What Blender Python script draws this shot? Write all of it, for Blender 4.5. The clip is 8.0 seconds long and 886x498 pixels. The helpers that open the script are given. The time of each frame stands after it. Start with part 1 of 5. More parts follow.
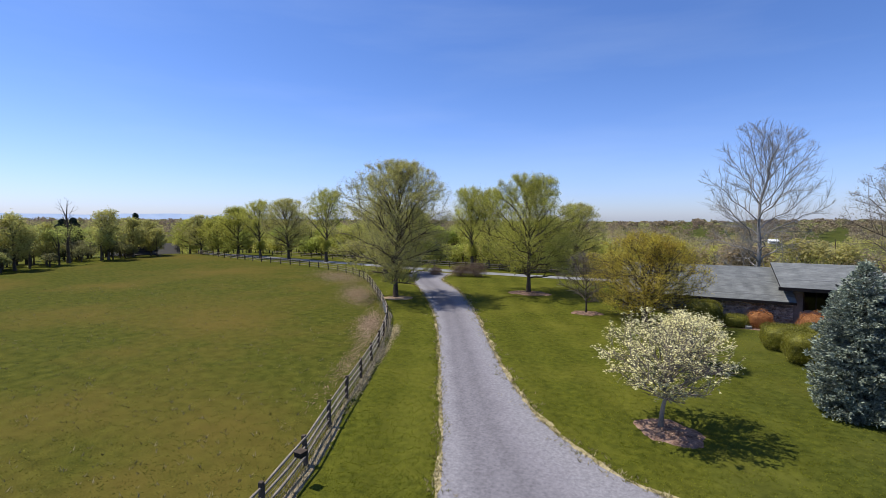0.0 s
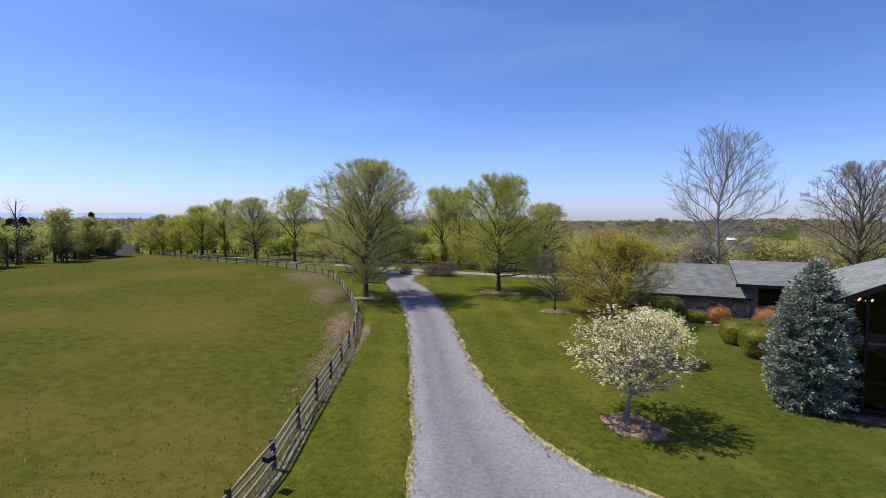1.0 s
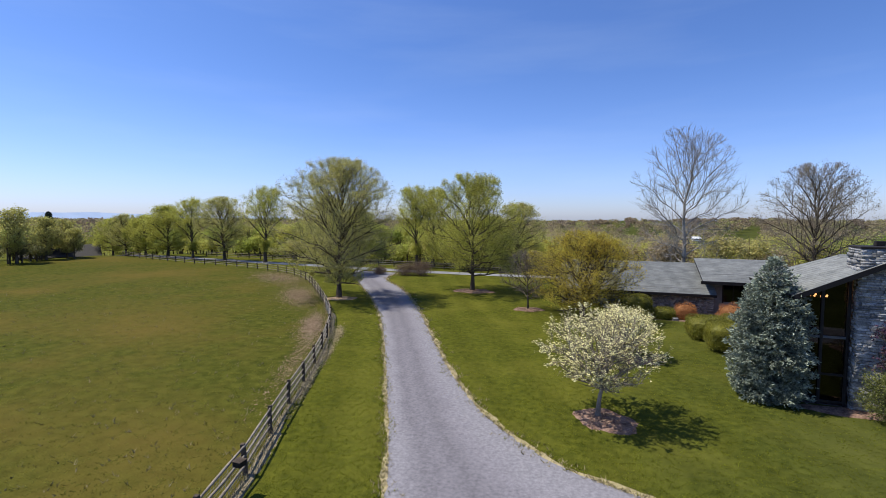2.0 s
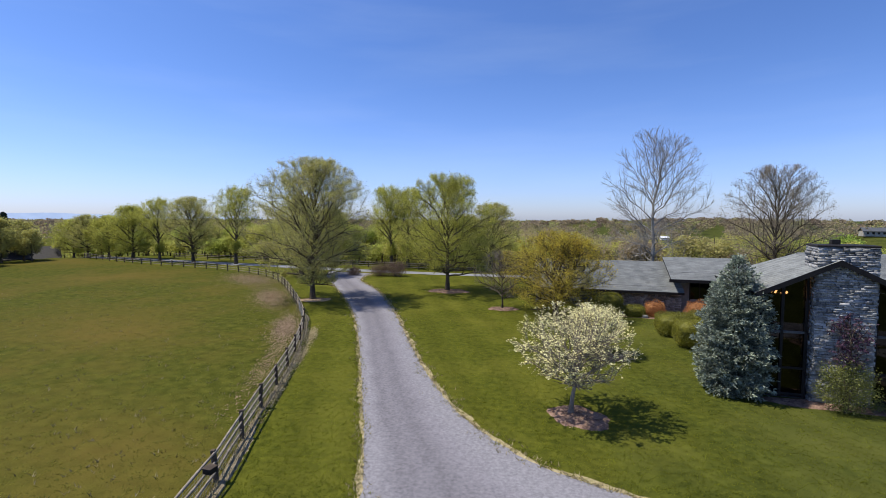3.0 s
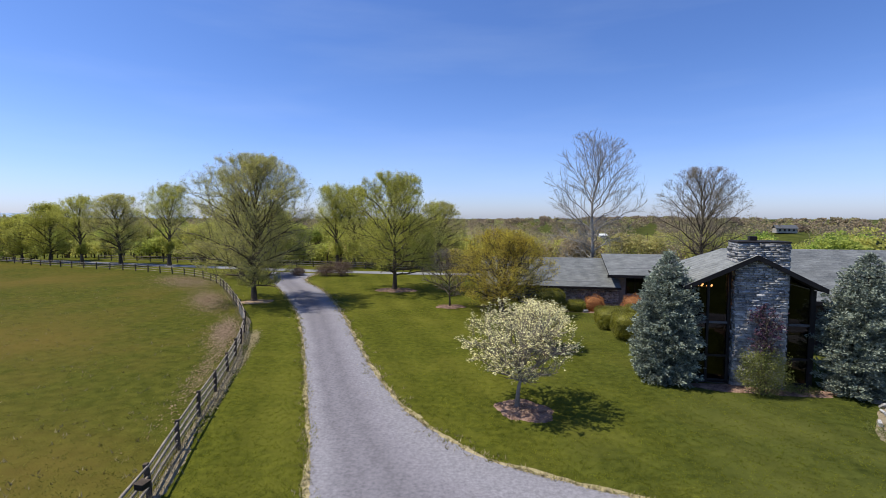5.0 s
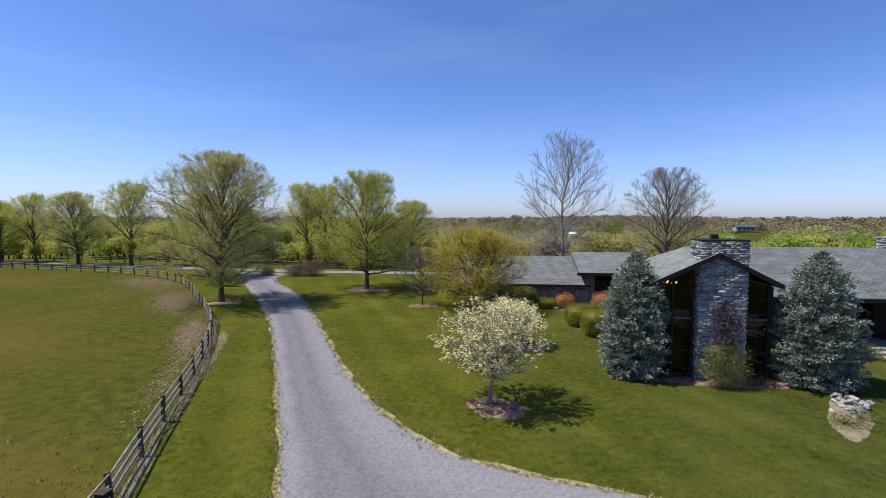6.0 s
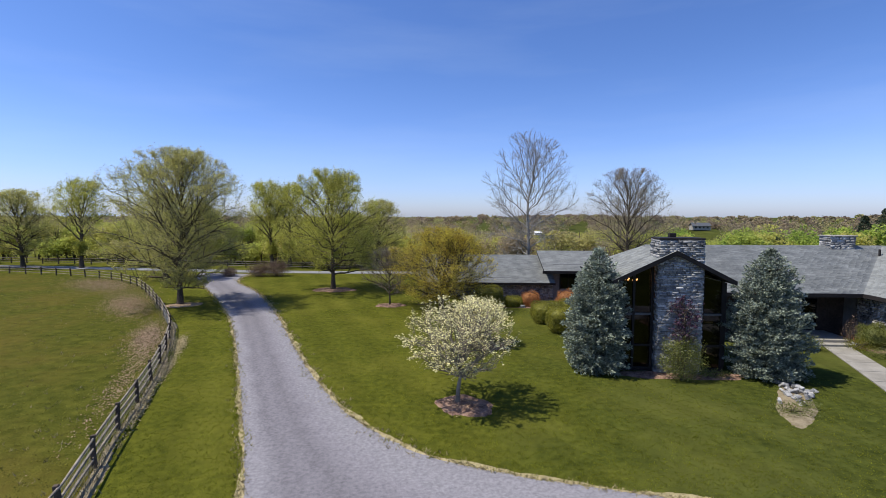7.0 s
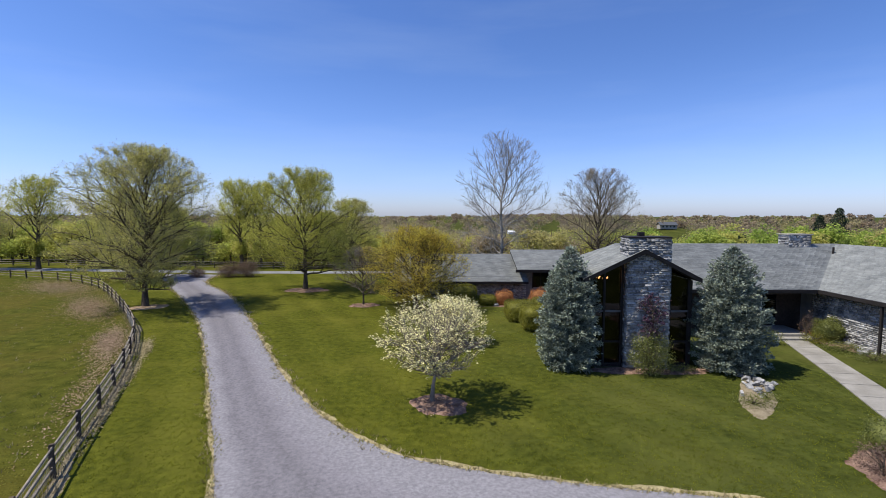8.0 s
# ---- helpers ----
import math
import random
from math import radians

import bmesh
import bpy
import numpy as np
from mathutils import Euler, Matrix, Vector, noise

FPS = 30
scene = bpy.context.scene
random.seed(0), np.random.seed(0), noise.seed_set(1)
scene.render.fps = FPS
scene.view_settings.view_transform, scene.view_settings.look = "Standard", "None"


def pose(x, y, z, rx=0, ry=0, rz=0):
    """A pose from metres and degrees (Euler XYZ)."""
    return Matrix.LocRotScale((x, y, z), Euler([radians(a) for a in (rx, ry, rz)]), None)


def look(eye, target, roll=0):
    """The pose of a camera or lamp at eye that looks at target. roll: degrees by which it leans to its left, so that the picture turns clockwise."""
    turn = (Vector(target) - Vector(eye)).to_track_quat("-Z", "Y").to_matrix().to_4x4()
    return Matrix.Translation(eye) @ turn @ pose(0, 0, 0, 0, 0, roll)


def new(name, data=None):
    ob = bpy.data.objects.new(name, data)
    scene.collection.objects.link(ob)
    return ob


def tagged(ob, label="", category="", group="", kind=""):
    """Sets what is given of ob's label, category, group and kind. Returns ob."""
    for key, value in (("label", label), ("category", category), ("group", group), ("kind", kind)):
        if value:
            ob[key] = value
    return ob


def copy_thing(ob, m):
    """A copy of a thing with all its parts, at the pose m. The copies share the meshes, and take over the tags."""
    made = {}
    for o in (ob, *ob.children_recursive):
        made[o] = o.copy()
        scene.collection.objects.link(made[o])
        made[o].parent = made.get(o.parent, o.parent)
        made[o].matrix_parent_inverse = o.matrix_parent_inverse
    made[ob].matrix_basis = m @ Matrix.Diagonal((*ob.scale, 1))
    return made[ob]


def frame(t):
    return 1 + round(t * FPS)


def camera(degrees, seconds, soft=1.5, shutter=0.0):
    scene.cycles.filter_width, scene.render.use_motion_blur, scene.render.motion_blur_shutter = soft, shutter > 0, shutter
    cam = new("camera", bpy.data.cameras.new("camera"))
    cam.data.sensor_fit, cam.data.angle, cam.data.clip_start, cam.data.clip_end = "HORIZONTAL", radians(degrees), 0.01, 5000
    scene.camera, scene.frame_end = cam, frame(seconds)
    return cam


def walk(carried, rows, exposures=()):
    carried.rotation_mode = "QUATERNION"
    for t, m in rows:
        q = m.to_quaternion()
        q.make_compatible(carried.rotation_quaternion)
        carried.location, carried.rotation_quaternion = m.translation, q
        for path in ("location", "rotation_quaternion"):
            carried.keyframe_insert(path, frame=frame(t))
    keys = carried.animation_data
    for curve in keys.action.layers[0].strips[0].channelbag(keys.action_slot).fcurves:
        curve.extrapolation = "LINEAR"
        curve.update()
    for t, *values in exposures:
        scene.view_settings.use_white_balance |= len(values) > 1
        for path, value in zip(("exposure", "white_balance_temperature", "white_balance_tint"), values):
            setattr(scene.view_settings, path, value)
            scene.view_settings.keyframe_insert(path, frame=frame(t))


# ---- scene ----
# ---- camera and its walk ----
cam = camera(86.93, 8.0, 0.6)
EYE = 8.0
TURNS = [
    (0.0, -3.59, -0.24, 26.97), (0.5, -3.60, -0.26, 25.11), (1.0, -3.64, -0.25, 23.36), (1.5, -3.68, -0.23, 21.67),
    (3.0, -3.65, -0.12, 17.07), (3.5, -3.66, -0.09, 15.21), (4.0, -3.70, -0.08, 13.56), (4.5, -3.75, -0.06, 12.03),
    (6.0, -3.93, -0.05, 7.20), (6.5, -3.98, -0.06, 5.05), (7.0, -4.03, -0.07, 3.19), (7.5, -4.08, -0.08, 1.48), (8.0, -4.11, -0.09, 0.0),
]
walk(cam, [(t, pose(0, 0, EYE, 90 + pitch, lean, turn)) for t, pitch, lean, turn in TURNS])

# ---- sky and sun ----
SUN_EL, SUN_AZ = radians(60), radians(262)          # azimuth clockwise from +y
world = bpy.data.worlds.new("sky")
scene.world = world
world.use_nodes = True
wn, wl = world.node_tree.nodes, world.node_tree.links
sky = wn.new("ShaderNodeTexSky")
sky.sky_type, sky.sun_disc = "NISHITA", False
sky.sun_elevation, sky.sun_rotation = SUN_EL, SUN_AZ
sky.air_density, sky.dust_density, sky.ozone_density = 1.0, 0.5, 3.0
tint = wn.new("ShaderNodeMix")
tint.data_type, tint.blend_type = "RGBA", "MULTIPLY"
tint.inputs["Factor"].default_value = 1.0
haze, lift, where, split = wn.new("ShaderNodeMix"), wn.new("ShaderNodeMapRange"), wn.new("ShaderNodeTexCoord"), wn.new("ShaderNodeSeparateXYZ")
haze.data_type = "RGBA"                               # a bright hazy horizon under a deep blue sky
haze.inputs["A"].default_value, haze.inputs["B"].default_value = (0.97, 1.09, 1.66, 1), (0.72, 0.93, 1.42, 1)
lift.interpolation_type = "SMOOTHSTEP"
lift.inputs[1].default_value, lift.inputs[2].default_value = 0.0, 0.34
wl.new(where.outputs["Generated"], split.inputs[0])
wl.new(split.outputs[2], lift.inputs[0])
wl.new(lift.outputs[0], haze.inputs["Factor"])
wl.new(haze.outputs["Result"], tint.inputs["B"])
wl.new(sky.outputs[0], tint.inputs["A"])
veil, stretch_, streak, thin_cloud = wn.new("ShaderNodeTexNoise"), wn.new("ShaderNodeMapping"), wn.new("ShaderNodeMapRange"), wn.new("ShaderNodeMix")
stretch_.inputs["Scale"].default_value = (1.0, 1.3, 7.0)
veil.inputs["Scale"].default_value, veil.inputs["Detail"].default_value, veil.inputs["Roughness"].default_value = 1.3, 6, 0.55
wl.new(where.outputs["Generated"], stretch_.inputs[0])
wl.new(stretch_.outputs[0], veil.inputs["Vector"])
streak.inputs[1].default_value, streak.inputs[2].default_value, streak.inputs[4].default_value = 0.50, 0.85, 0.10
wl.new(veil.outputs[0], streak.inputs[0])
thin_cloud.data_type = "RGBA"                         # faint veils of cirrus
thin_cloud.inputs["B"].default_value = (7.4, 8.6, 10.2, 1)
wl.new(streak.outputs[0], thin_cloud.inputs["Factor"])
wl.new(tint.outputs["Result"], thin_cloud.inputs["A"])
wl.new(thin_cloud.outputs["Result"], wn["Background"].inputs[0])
wn["Background"].inputs[1].default_value = 0.093
to_sun = Vector((math.sin(SUN_AZ) * math.cos(SUN_EL), math.cos(SUN_AZ) * math.cos(SUN_EL), math.sin(SUN_EL)))
sun = new("sun", bpy.data.lights.new("sun", "SUN"))
sun.data.energy, sun.data.angle, sun.data.color = 4.7, radians(0.55), (1.0, 0.94, 0.83)
sun.matrix_world = look(to_sun * 100, (0, 0, 0))
scene.view_settings.exposure = 0.25


# ---- materials ----
def material(name, low, high, scale=2.0, fine=40.0, rough=0.85, bump=0.3, dist=0.02, metal=0.0, thin=0.0, stretch=(1, 1, 1), third=None, spread=(0.35, 0.65), patch=None, patch_scale=0.1, vary=0.18, each=False):
    """Two-scale mottled surface from colour low to high; thin: share of light let through (leaves)."""
    m = bpy.data.materials.new(name)
    m.use_nodes = True
    n, l = m.node_tree.nodes, m.node_tree.links
    bsdf, out = n["Principled BSDF"], n["Material Output"]
    geo = n.new("ShaderNodeNewGeometry")
    mp = n.new("ShaderNodeMapping")
    mp.inputs["Scale"].default_value = stretch
    l.new(geo.outputs["Position"], mp.inputs[0])
    big, small = n.new("ShaderNodeTexNoise"), n.new("ShaderNodeTexNoise")
    for tex, sc, det in ((big, scale, 5), (small, fine, 3)):
        tex.inputs["Scale"].default_value, tex.inputs["Detail"].default_value = sc, det
        l.new(mp.outputs[0], tex.inputs["Vector"])
    mix = n.new("ShaderNodeMath")
    mix.operation = "MULTIPLY_ADD"
    mix.inputs[1].default_value = 0.45
    l.new(small.outputs[0], mix.inputs[0])
    half = n.new("ShaderNodeMath")
    half.operation = "MULTIPLY"
    half.inputs[1].default_value = 0.55
    l.new(big.outputs[0], half.inputs[0])
    l.new(half.outputs[0], mix.inputs[2])
    ramp = n.new("ShaderNodeValToRGB")
    ramp.color_ramp.elements[0].position, ramp.color_ramp.elements[1].position = spread
    ramp.color_ramp.elements[0].color, ramp.color_ramp.elements[1].color = (*low, 1), (*high, 1)
    if third:
        e = ramp.color_ramp.elements.new((spread[0] + spread[1]) / 2)
        e.color = (*third, 1)
    l.new(mix.outputs[0], ramp.inputs[0])
    colour = ramp.outputs[0]
    if patch:
        tex, pr, pm = n.new("ShaderNodeTexNoise"), n.new("ShaderNodeValToRGB"), n.new("ShaderNodeMix")
        tex.inputs["Scale"].default_value, tex.inputs["Detail"].default_value, tex.inputs["Roughness"].default_value = patch_scale, 8, 0.65
        l.new(geo.outputs["Position"], tex.inputs["Vector"])
        pr.color_ramp.elements[0].position, pr.color_ramp.elements[1].position = 0.45, 0.72
        l.new(tex.outputs[0], pr.inputs[0])
        pm.data_type = "RGBA"
        l.new(pr.outputs[0], pm.inputs["Factor"])
        l.new(colour, pm.inputs["A"])
        pm.inputs["B"].default_value = (*patch, 1)
        colour = pm.outputs["Result"]
    isl = n.new("ShaderNodeHueSaturation")
    isl.inputs["Color"].default_value = (1, 1, 1, 1)
    mr = n.new("ShaderNodeMapRange")
    mr.inputs[3].default_value, mr.inputs[4].default_value = 1 - vary, 1 + vary
    l.new((n.new("ShaderNodeObjectInfo") if each else geo).outputs["Random" if each else "Random Per Island"], mr.inputs[0])
    l.new(mr.outputs[0], isl.inputs["Value"])
    l.new(colour, isl.inputs["Color"])
    l.new(isl.outputs[0], bsdf.inputs["Base Color"])
    bsdf.inputs["Roughness"].default_value, bsdf.inputs["Metallic"].default_value = rough, metal
    bsdf.inputs["Specular IOR Level"].default_value = 0.03 if rough > 0.92 else 0.25 if rough > 0.6 else 0.5
    if bump:
        b = n.new("ShaderNodeBump")
        b.inputs["Strength"].default_value, b.inputs["Distance"].default_value = bump, dist
        l.new(small.outputs[0], b.inputs["Height"])
        l.new(b.outputs[0], bsdf.inputs["Normal"])
    if thin:
        tr, mx = n.new("ShaderNodeBsdfTranslucent"), n.new("ShaderNodeMixShader")
        l.new(isl.outputs[0], tr.inputs[0])
        mx.inputs[0].default_value = thin
        l.new(bsdf.outputs[0], mx.inputs[1])
        l.new(tr.outputs[0], mx.inputs[2])
        l.new(mx.outputs[0], out.inputs[0])
    return m


M_LAWN = material("lawn_grass", (0.033, 0.041, 0.005), (0.112, 0.117, 0.014), 3.0, 26.0, 0.95, 0.6, 0.04, patch=(0.126, 0.122, 0.018), patch_scale=0.16, spread=(0.34, 0.66))
M_FIELD = material("field_grass", (0.029, 0.036, 0.004), (0.098, 0.098, 0.015), 1.6, 16.0, 0.95, 0.7, 0.05, patch=(0.118, 0.086, 0.019), patch_scale=0.07, spread=(0.34, 0.66))
M_DRIVE = material("worn_asphalt", (0.138, 0.133, 0.142), (0.262, 0.251, 0.262), 9.0, 40.0, 0.95, 0.9, 0.015, spread=(0.33, 0.67))
M_ROAD = material("road_asphalt", (0.16, 0.16, 0.165), (0.25, 0.25, 0.255), 0.4, 15.0, 0.9, 0.2)
M_STRAW = material("dry_grass", (0.22, 0.18, 0.09), (0.44, 0.37, 0.21), 3.0, 30.0, 0.95, 0.5)
M_GRAVEL = material("bed_gravel", (0.15, 0.12, 0.075), (0.31, 0.26, 0.175), 3.0, 24.0, 0.95, 0.6)
M_LITTER = material("leaf_litter", (0.20, 0.135, 0.085), (0.43, 0.32, 0.22), 2.0, 12.0, 0.95, 0.6, 0.04)
M_MULCH = material("bark_mulch", (0.085, 0.047, 0.034), (0.33, 0.22, 0.165), 3.0, 16.0, 0.95, 0.8, 0.04)
M_BARK = material("grey_bark", (0.042, 0.033, 0.025), (0.155, 0.125, 0.092), 3.0, 25.0, 0.95, 0.6, 0.02, stretch=(1, 1, 0.3))
M_PALE_BARK = material("pale_bark", (0.13, 0.115, 0.10), (0.42, 0.39, 0.35), 0.8, 10.0, 0.9, 0.4, 0.02)
M_TWIG = material("bare_twigs", (0.16, 0.135, 0.11), (0.30, 0.26, 0.21), 1.0, 10.0, 0.95, 0)
M_LEAF = material("spring_leaves", (0.30, 0.28, 0.07), (0.62, 0.59, 0.20), 0.6, 4.0, 0.7, 0, thin=0.55)
M_LEAF_GREEN = material("fresh_leaves", (0.27, 0.27, 0.04), (0.61, 0.60, 0.13), 0.6, 4.0, 0.7, 0, thin=0.55)
M_LEAF_GOLD = material("golden_leaves", (0.37, 0.26, 0.03), (0.68, 0.59, 0.10), 0.5, 4.0, 0.7, 0, thin=0.55)
M_BLOSSOM = material("cream_blossom", (0.70, 0.65, 0.30), (0.92, 0.87, 0.54), 1.0, 8.0, 0.7, 0, thin=0.4)
M_SPRUCE = material("blue_spruce_needles", (0.072, 0.090, 0.066), (0.41, 0.46, 0.35), 2.2, 9.0, 0.8, 0, thin=0.1, vary=0.3)
M_HEDGE = material("hedge_leaves", (0.065, 0.07, 0.006), (0.30, 0.285, 0.025), 1.5, 10.0, 0.6, 0, thin=0.35, vary=0.3)
M_SHRUB = material("shrub_leaves", (0.07, 0.09, 0.015), (0.25, 0.26, 0.06), 1.5, 10.0, 0.6, 0, thin=0.35)
M_RUST = material("rust_leaves", (0.28, 0.11, 0.04), (0.50, 0.24, 0.09), 1.5, 10.0, 0.7, 0, thin=0.35)
M_BROWN = material("brown_twiggy_leaves", (0.10, 0.06, 0.045), (0.24, 0.17, 0.12), 1.5, 10.0, 0.8, 0, thin=0.2)
M_MAROON = material("maroon_leaves", (0.032, 0.016, 0.030), (0.10, 0.05, 0.085), 1.5, 10.0, 0.7, 0, thin=0.2)
M_WOODS = material("spring_woods", (0.40, 0.32, 0.20), (0.33, 0.42, 0.08), 0.03, 0.4, 0.9, 0, thin=0.5, third=(0.50, 0.48, 0.12), spread=(0.22, 0.78), vary=0.12)
M_HEDGEROW = material("hedgerow_leaves", (0.18, 0.165, 0.085), (0.46, 0.50, 0.13), 0.12, 1.2, 0.9, 0, thin=0.45, third=(0.28, 0.28, 0.11), spread=(0.25, 0.75), vary=0.2)
M_FAR_WOODS = material("far_woods", (0.27, 0.205, 0.15), (0.40, 0.41, 0.13), 0.012, 0.2, 0.95, 0, thin=0.4, third=(0.33, 0.27, 0.165), spread=(0.25, 0.75), vary=0.12)
M_BUD = material("brown_buds", (0.20, 0.15, 0.10), (0.42, 0.36, 0.23), 1.0, 8.0, 0.8, 0, thin=0.35)
M_CONIFER = material("dark_conifer", (0.015, 0.025, 0.015), (0.045, 0.065, 0.035), 0.5, 5.0, 0.9, 0)
M_SHINGLE = material("grey_shingles", (0.145, 0.152, 0.150), (0.250, 0.260, 0.250), 1.2, 20.0, 0.95, 0.3, 0.01, vary=0.12)
M_STONE = material("grey_ledgestone", (0.115, 0.117, 0.122), (0.42, 0.41, 0.39), 1.5, 14.0, 0.9, 0.6, 0.03, vary=0.45, each=True)
M_STONEWORK = material("ledgestone_courses", (0.115, 0.117, 0.122), (0.42, 0.41, 0.39), 1.5, 14.0, 0.9, 0.6, 0.03, vary=0.45)
M_MORTAR = material("grey_mortar", (0.13, 0.13, 0.13), (0.25, 0.245, 0.24), 2.0, 30.0, 0.95, 0.4)
M_TRIM = material("dark_brown_trim", (0.012, 0.010, 0.009), (0.026, 0.022, 0.020), 2.0, 30.0, 0.7, 0.2)
M_FASCIA = material("slate_grey_fascia", (0.06, 0.065, 0.07), (0.10, 0.105, 0.11), 2.0, 30.0, 0.6, 0.2)
M_RAIL = material("weathered_rail", (0.12, 0.10, 0.08), (0.36, 0.31, 0.25), 3.0, 30.0, 0.95, 0.5)
M_WIRE = material("galvanised_wire", (0.25, 0.26, 0.27), (0.42, 0.43, 0.44), 2.0, 20.0, 0.5, 0, metal=0.6)
M_POST = material("dark_weathered_post", (0.035, 0.028, 0.022), (0.12, 0.095, 0.075), 3.0, 30.0, 0.95, 0.5)
M_CONCRETE = material("pale_concrete", (0.22, 0.205, 0.175), (0.36, 0.34, 0.30), 1.0, 25.0, 0.9, 0.2)
M_TERRACOTTA = material("terracotta", (0.32, 0.12, 0.06), (0.45, 0.19, 0.10), 4.0, 30.0, 0.85, 0.2)
M_WHITE = material("white_paint", (0.68, 0.68, 0.66), (0.82, 0.82, 0.80), 1.0, 20.0, 0.7, 0)
M_BROWN_WALL = material("brown_siding", (0.035, 0.026, 0.02), (0.075, 0.055, 0.045), 1.0, 8.0, 0.9, 0.2)
M_ROOM = material("dim_plaster", (0.07, 0.06, 0.055), (0.12, 0.10, 0.09), 1.0, 10.0, 0.9, 0)
# pale blue stands in for the air's haze over the far ridge
M_RIDGE = material("haze_blue_ridge", (0.33, 0.42, 0.55), (0.40, 0.49, 0.62), 0.002, 0.01, 1.0, 0)

# each crown of the woods in its own tone, from bare brown to full green
for _m in (M_WOODS, M_FAR_WOODS, M_HEDGEROW):
    _n, _l = _m.node_tree.nodes, _m.node_tree.links
    _at, _sum = _n.new("ShaderNodeAttribute"), _n.new("ShaderNodeMix")
    _at.attribute_name = "tone"
    _sum.inputs["Factor"].default_value = 0.62
    _rp = next(k for k in _n if k.bl_idname == "ShaderNodeValToRGB")
    _l.new(_rp.inputs[0].links[0].from_socket, _sum.inputs["A"])
    _l.new(_at.outputs["Fac"], _sum.inputs["B"])
    _l.new(_sum.outputs["Result"], _rp.inputs[0])

# deeper green turf towards the house, with lens vignetting painted into the same darkening
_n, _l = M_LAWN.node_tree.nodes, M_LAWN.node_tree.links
_sx, _tx, _ad, _mr, _green_vignette = _n.new("ShaderNodeSeparateXYZ"), _n.new("ShaderNodeTexNoise"), _n.new("ShaderNodeMath"), _n.new("ShaderNodeMapRange"), _n.new("ShaderNodeMix")
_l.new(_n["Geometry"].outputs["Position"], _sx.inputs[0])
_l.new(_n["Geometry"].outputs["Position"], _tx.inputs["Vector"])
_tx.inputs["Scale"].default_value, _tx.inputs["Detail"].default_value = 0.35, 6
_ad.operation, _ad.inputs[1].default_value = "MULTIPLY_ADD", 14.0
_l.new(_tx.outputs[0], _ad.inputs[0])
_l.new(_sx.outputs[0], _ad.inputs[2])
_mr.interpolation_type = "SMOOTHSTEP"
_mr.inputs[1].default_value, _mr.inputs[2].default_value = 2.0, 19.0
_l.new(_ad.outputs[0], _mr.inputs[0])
_green_vignette.data_type, _green_vignette.blend_type = "RGBA", "MULTIPLY"
_green_vignette.inputs["B"].default_value = (0.72, 0.79, 1.25, 1)
_l.new(_mr.outputs[0], _green_vignette.inputs["Factor"])
_l.new(_n["Principled BSDF"].inputs["Base Color"].links[0].from_socket, _green_vignette.inputs["A"])
_l.new(_green_vignette.outputs["Result"], _n["Principled BSDF"].inputs["Base Color"])

# mowing lines along the drive
_n, _l = M_LAWN.node_tree.nodes, M_LAWN.node_tree.links
_mp, _wv, _mr, _mow = _n.new("ShaderNodeMapping"), _n.new("ShaderNodeTexWave"), _n.new("ShaderNodeMapRange"), _n.new("ShaderNodeMix")
_mp.inputs["Rotation"].default_value = (0, 0, radians(-27))
_l.new(_n["Geometry"].outputs["Position"], _mp.inputs[0])
_l.new(_mp.outputs[0], _wv.inputs["Vector"])
_wv.inputs["Scale"].default_value, _wv.inputs["Distortion"].default_value, _wv.inputs["Detail"].default_value, _wv.inputs["Detail Scale"].default_value = 0.13, 2.5, 2.0, 0.4
_mr.inputs[3].default_value, _mr.inputs[4].default_value = 0.92, 1.07
_l.new(_wv.outputs["Fac"], _mr.inputs[0])
_mow.data_type, _mow.blend_type = "RGBA", "MULTIPLY"
_mow.inputs["Factor"].default_value = 1.0
_l.new(_n["Principled BSDF"].inputs["Base Color"].links[0].from_socket, _mow.inputs["A"])
_l.new(_mr.outputs[0], _mow.inputs["B"])
_l.new(_mow.outputs["Result"], _n["Principled BSDF"].inputs["Base Color"])

# wheel lanes worn dark along the drive
_n, _l = M_DRIVE.node_tree.nodes, M_DRIVE.node_tree.links
_at, _tx, _ad, _rp, _lane = _n.new("ShaderNodeAttribute"), _n.new("ShaderNodeTexNoise"), _n.new("ShaderNodeMath"), _n.new("ShaderNodeValToRGB"), _n.new("ShaderNodeMix")
_at.attribute_name = "across"
_tx.inputs["Scale"].default_value, _tx.inputs["Detail"].default_value = 0.7, 6
_ad.operation, _ad.inputs[1].default_value = "MULTIPLY_ADD", 0.28
_l.new(_n["Geometry"].outputs["Position"], _tx.inputs["Vector"])
_l.new(_tx.outputs[0], _ad.inputs[0])
_l.new(_at.outputs["Fac"], _ad.inputs[2])
_rp.color_ramp.elements[0].position, _rp.color_ramp.elements[1].position = 0.24, 0.98
_rp.color_ramp.elements[0].color = _rp.color_ramp.elements[1].color = (1, 1, 1, 1)
for _p, _c in ((0.40, 0.72), (0.52, 0.80), (0.66, 0.70), (0.84, 0.92)):
    _rp.color_ramp.elements.new(_p).color = (_c, _c * 0.985, _c, 1)
_l.new(_ad.outputs[0], _rp.inputs[0])
_lane.data_type, _lane.blend_type = "RGBA", "MULTIPLY"
_lane.inputs["Factor"].default_value = 1.0
_old = _n["Principled BSDF"].inputs["Base Color"].links[0].from_socket
_l.new(_old, _lane.inputs["A"])
_l.new(_rp.outputs[0], _lane.inputs["B"])
_l.new(_lane.outputs["Result"], _n["Principled BSDF"].inputs["Base Color"])

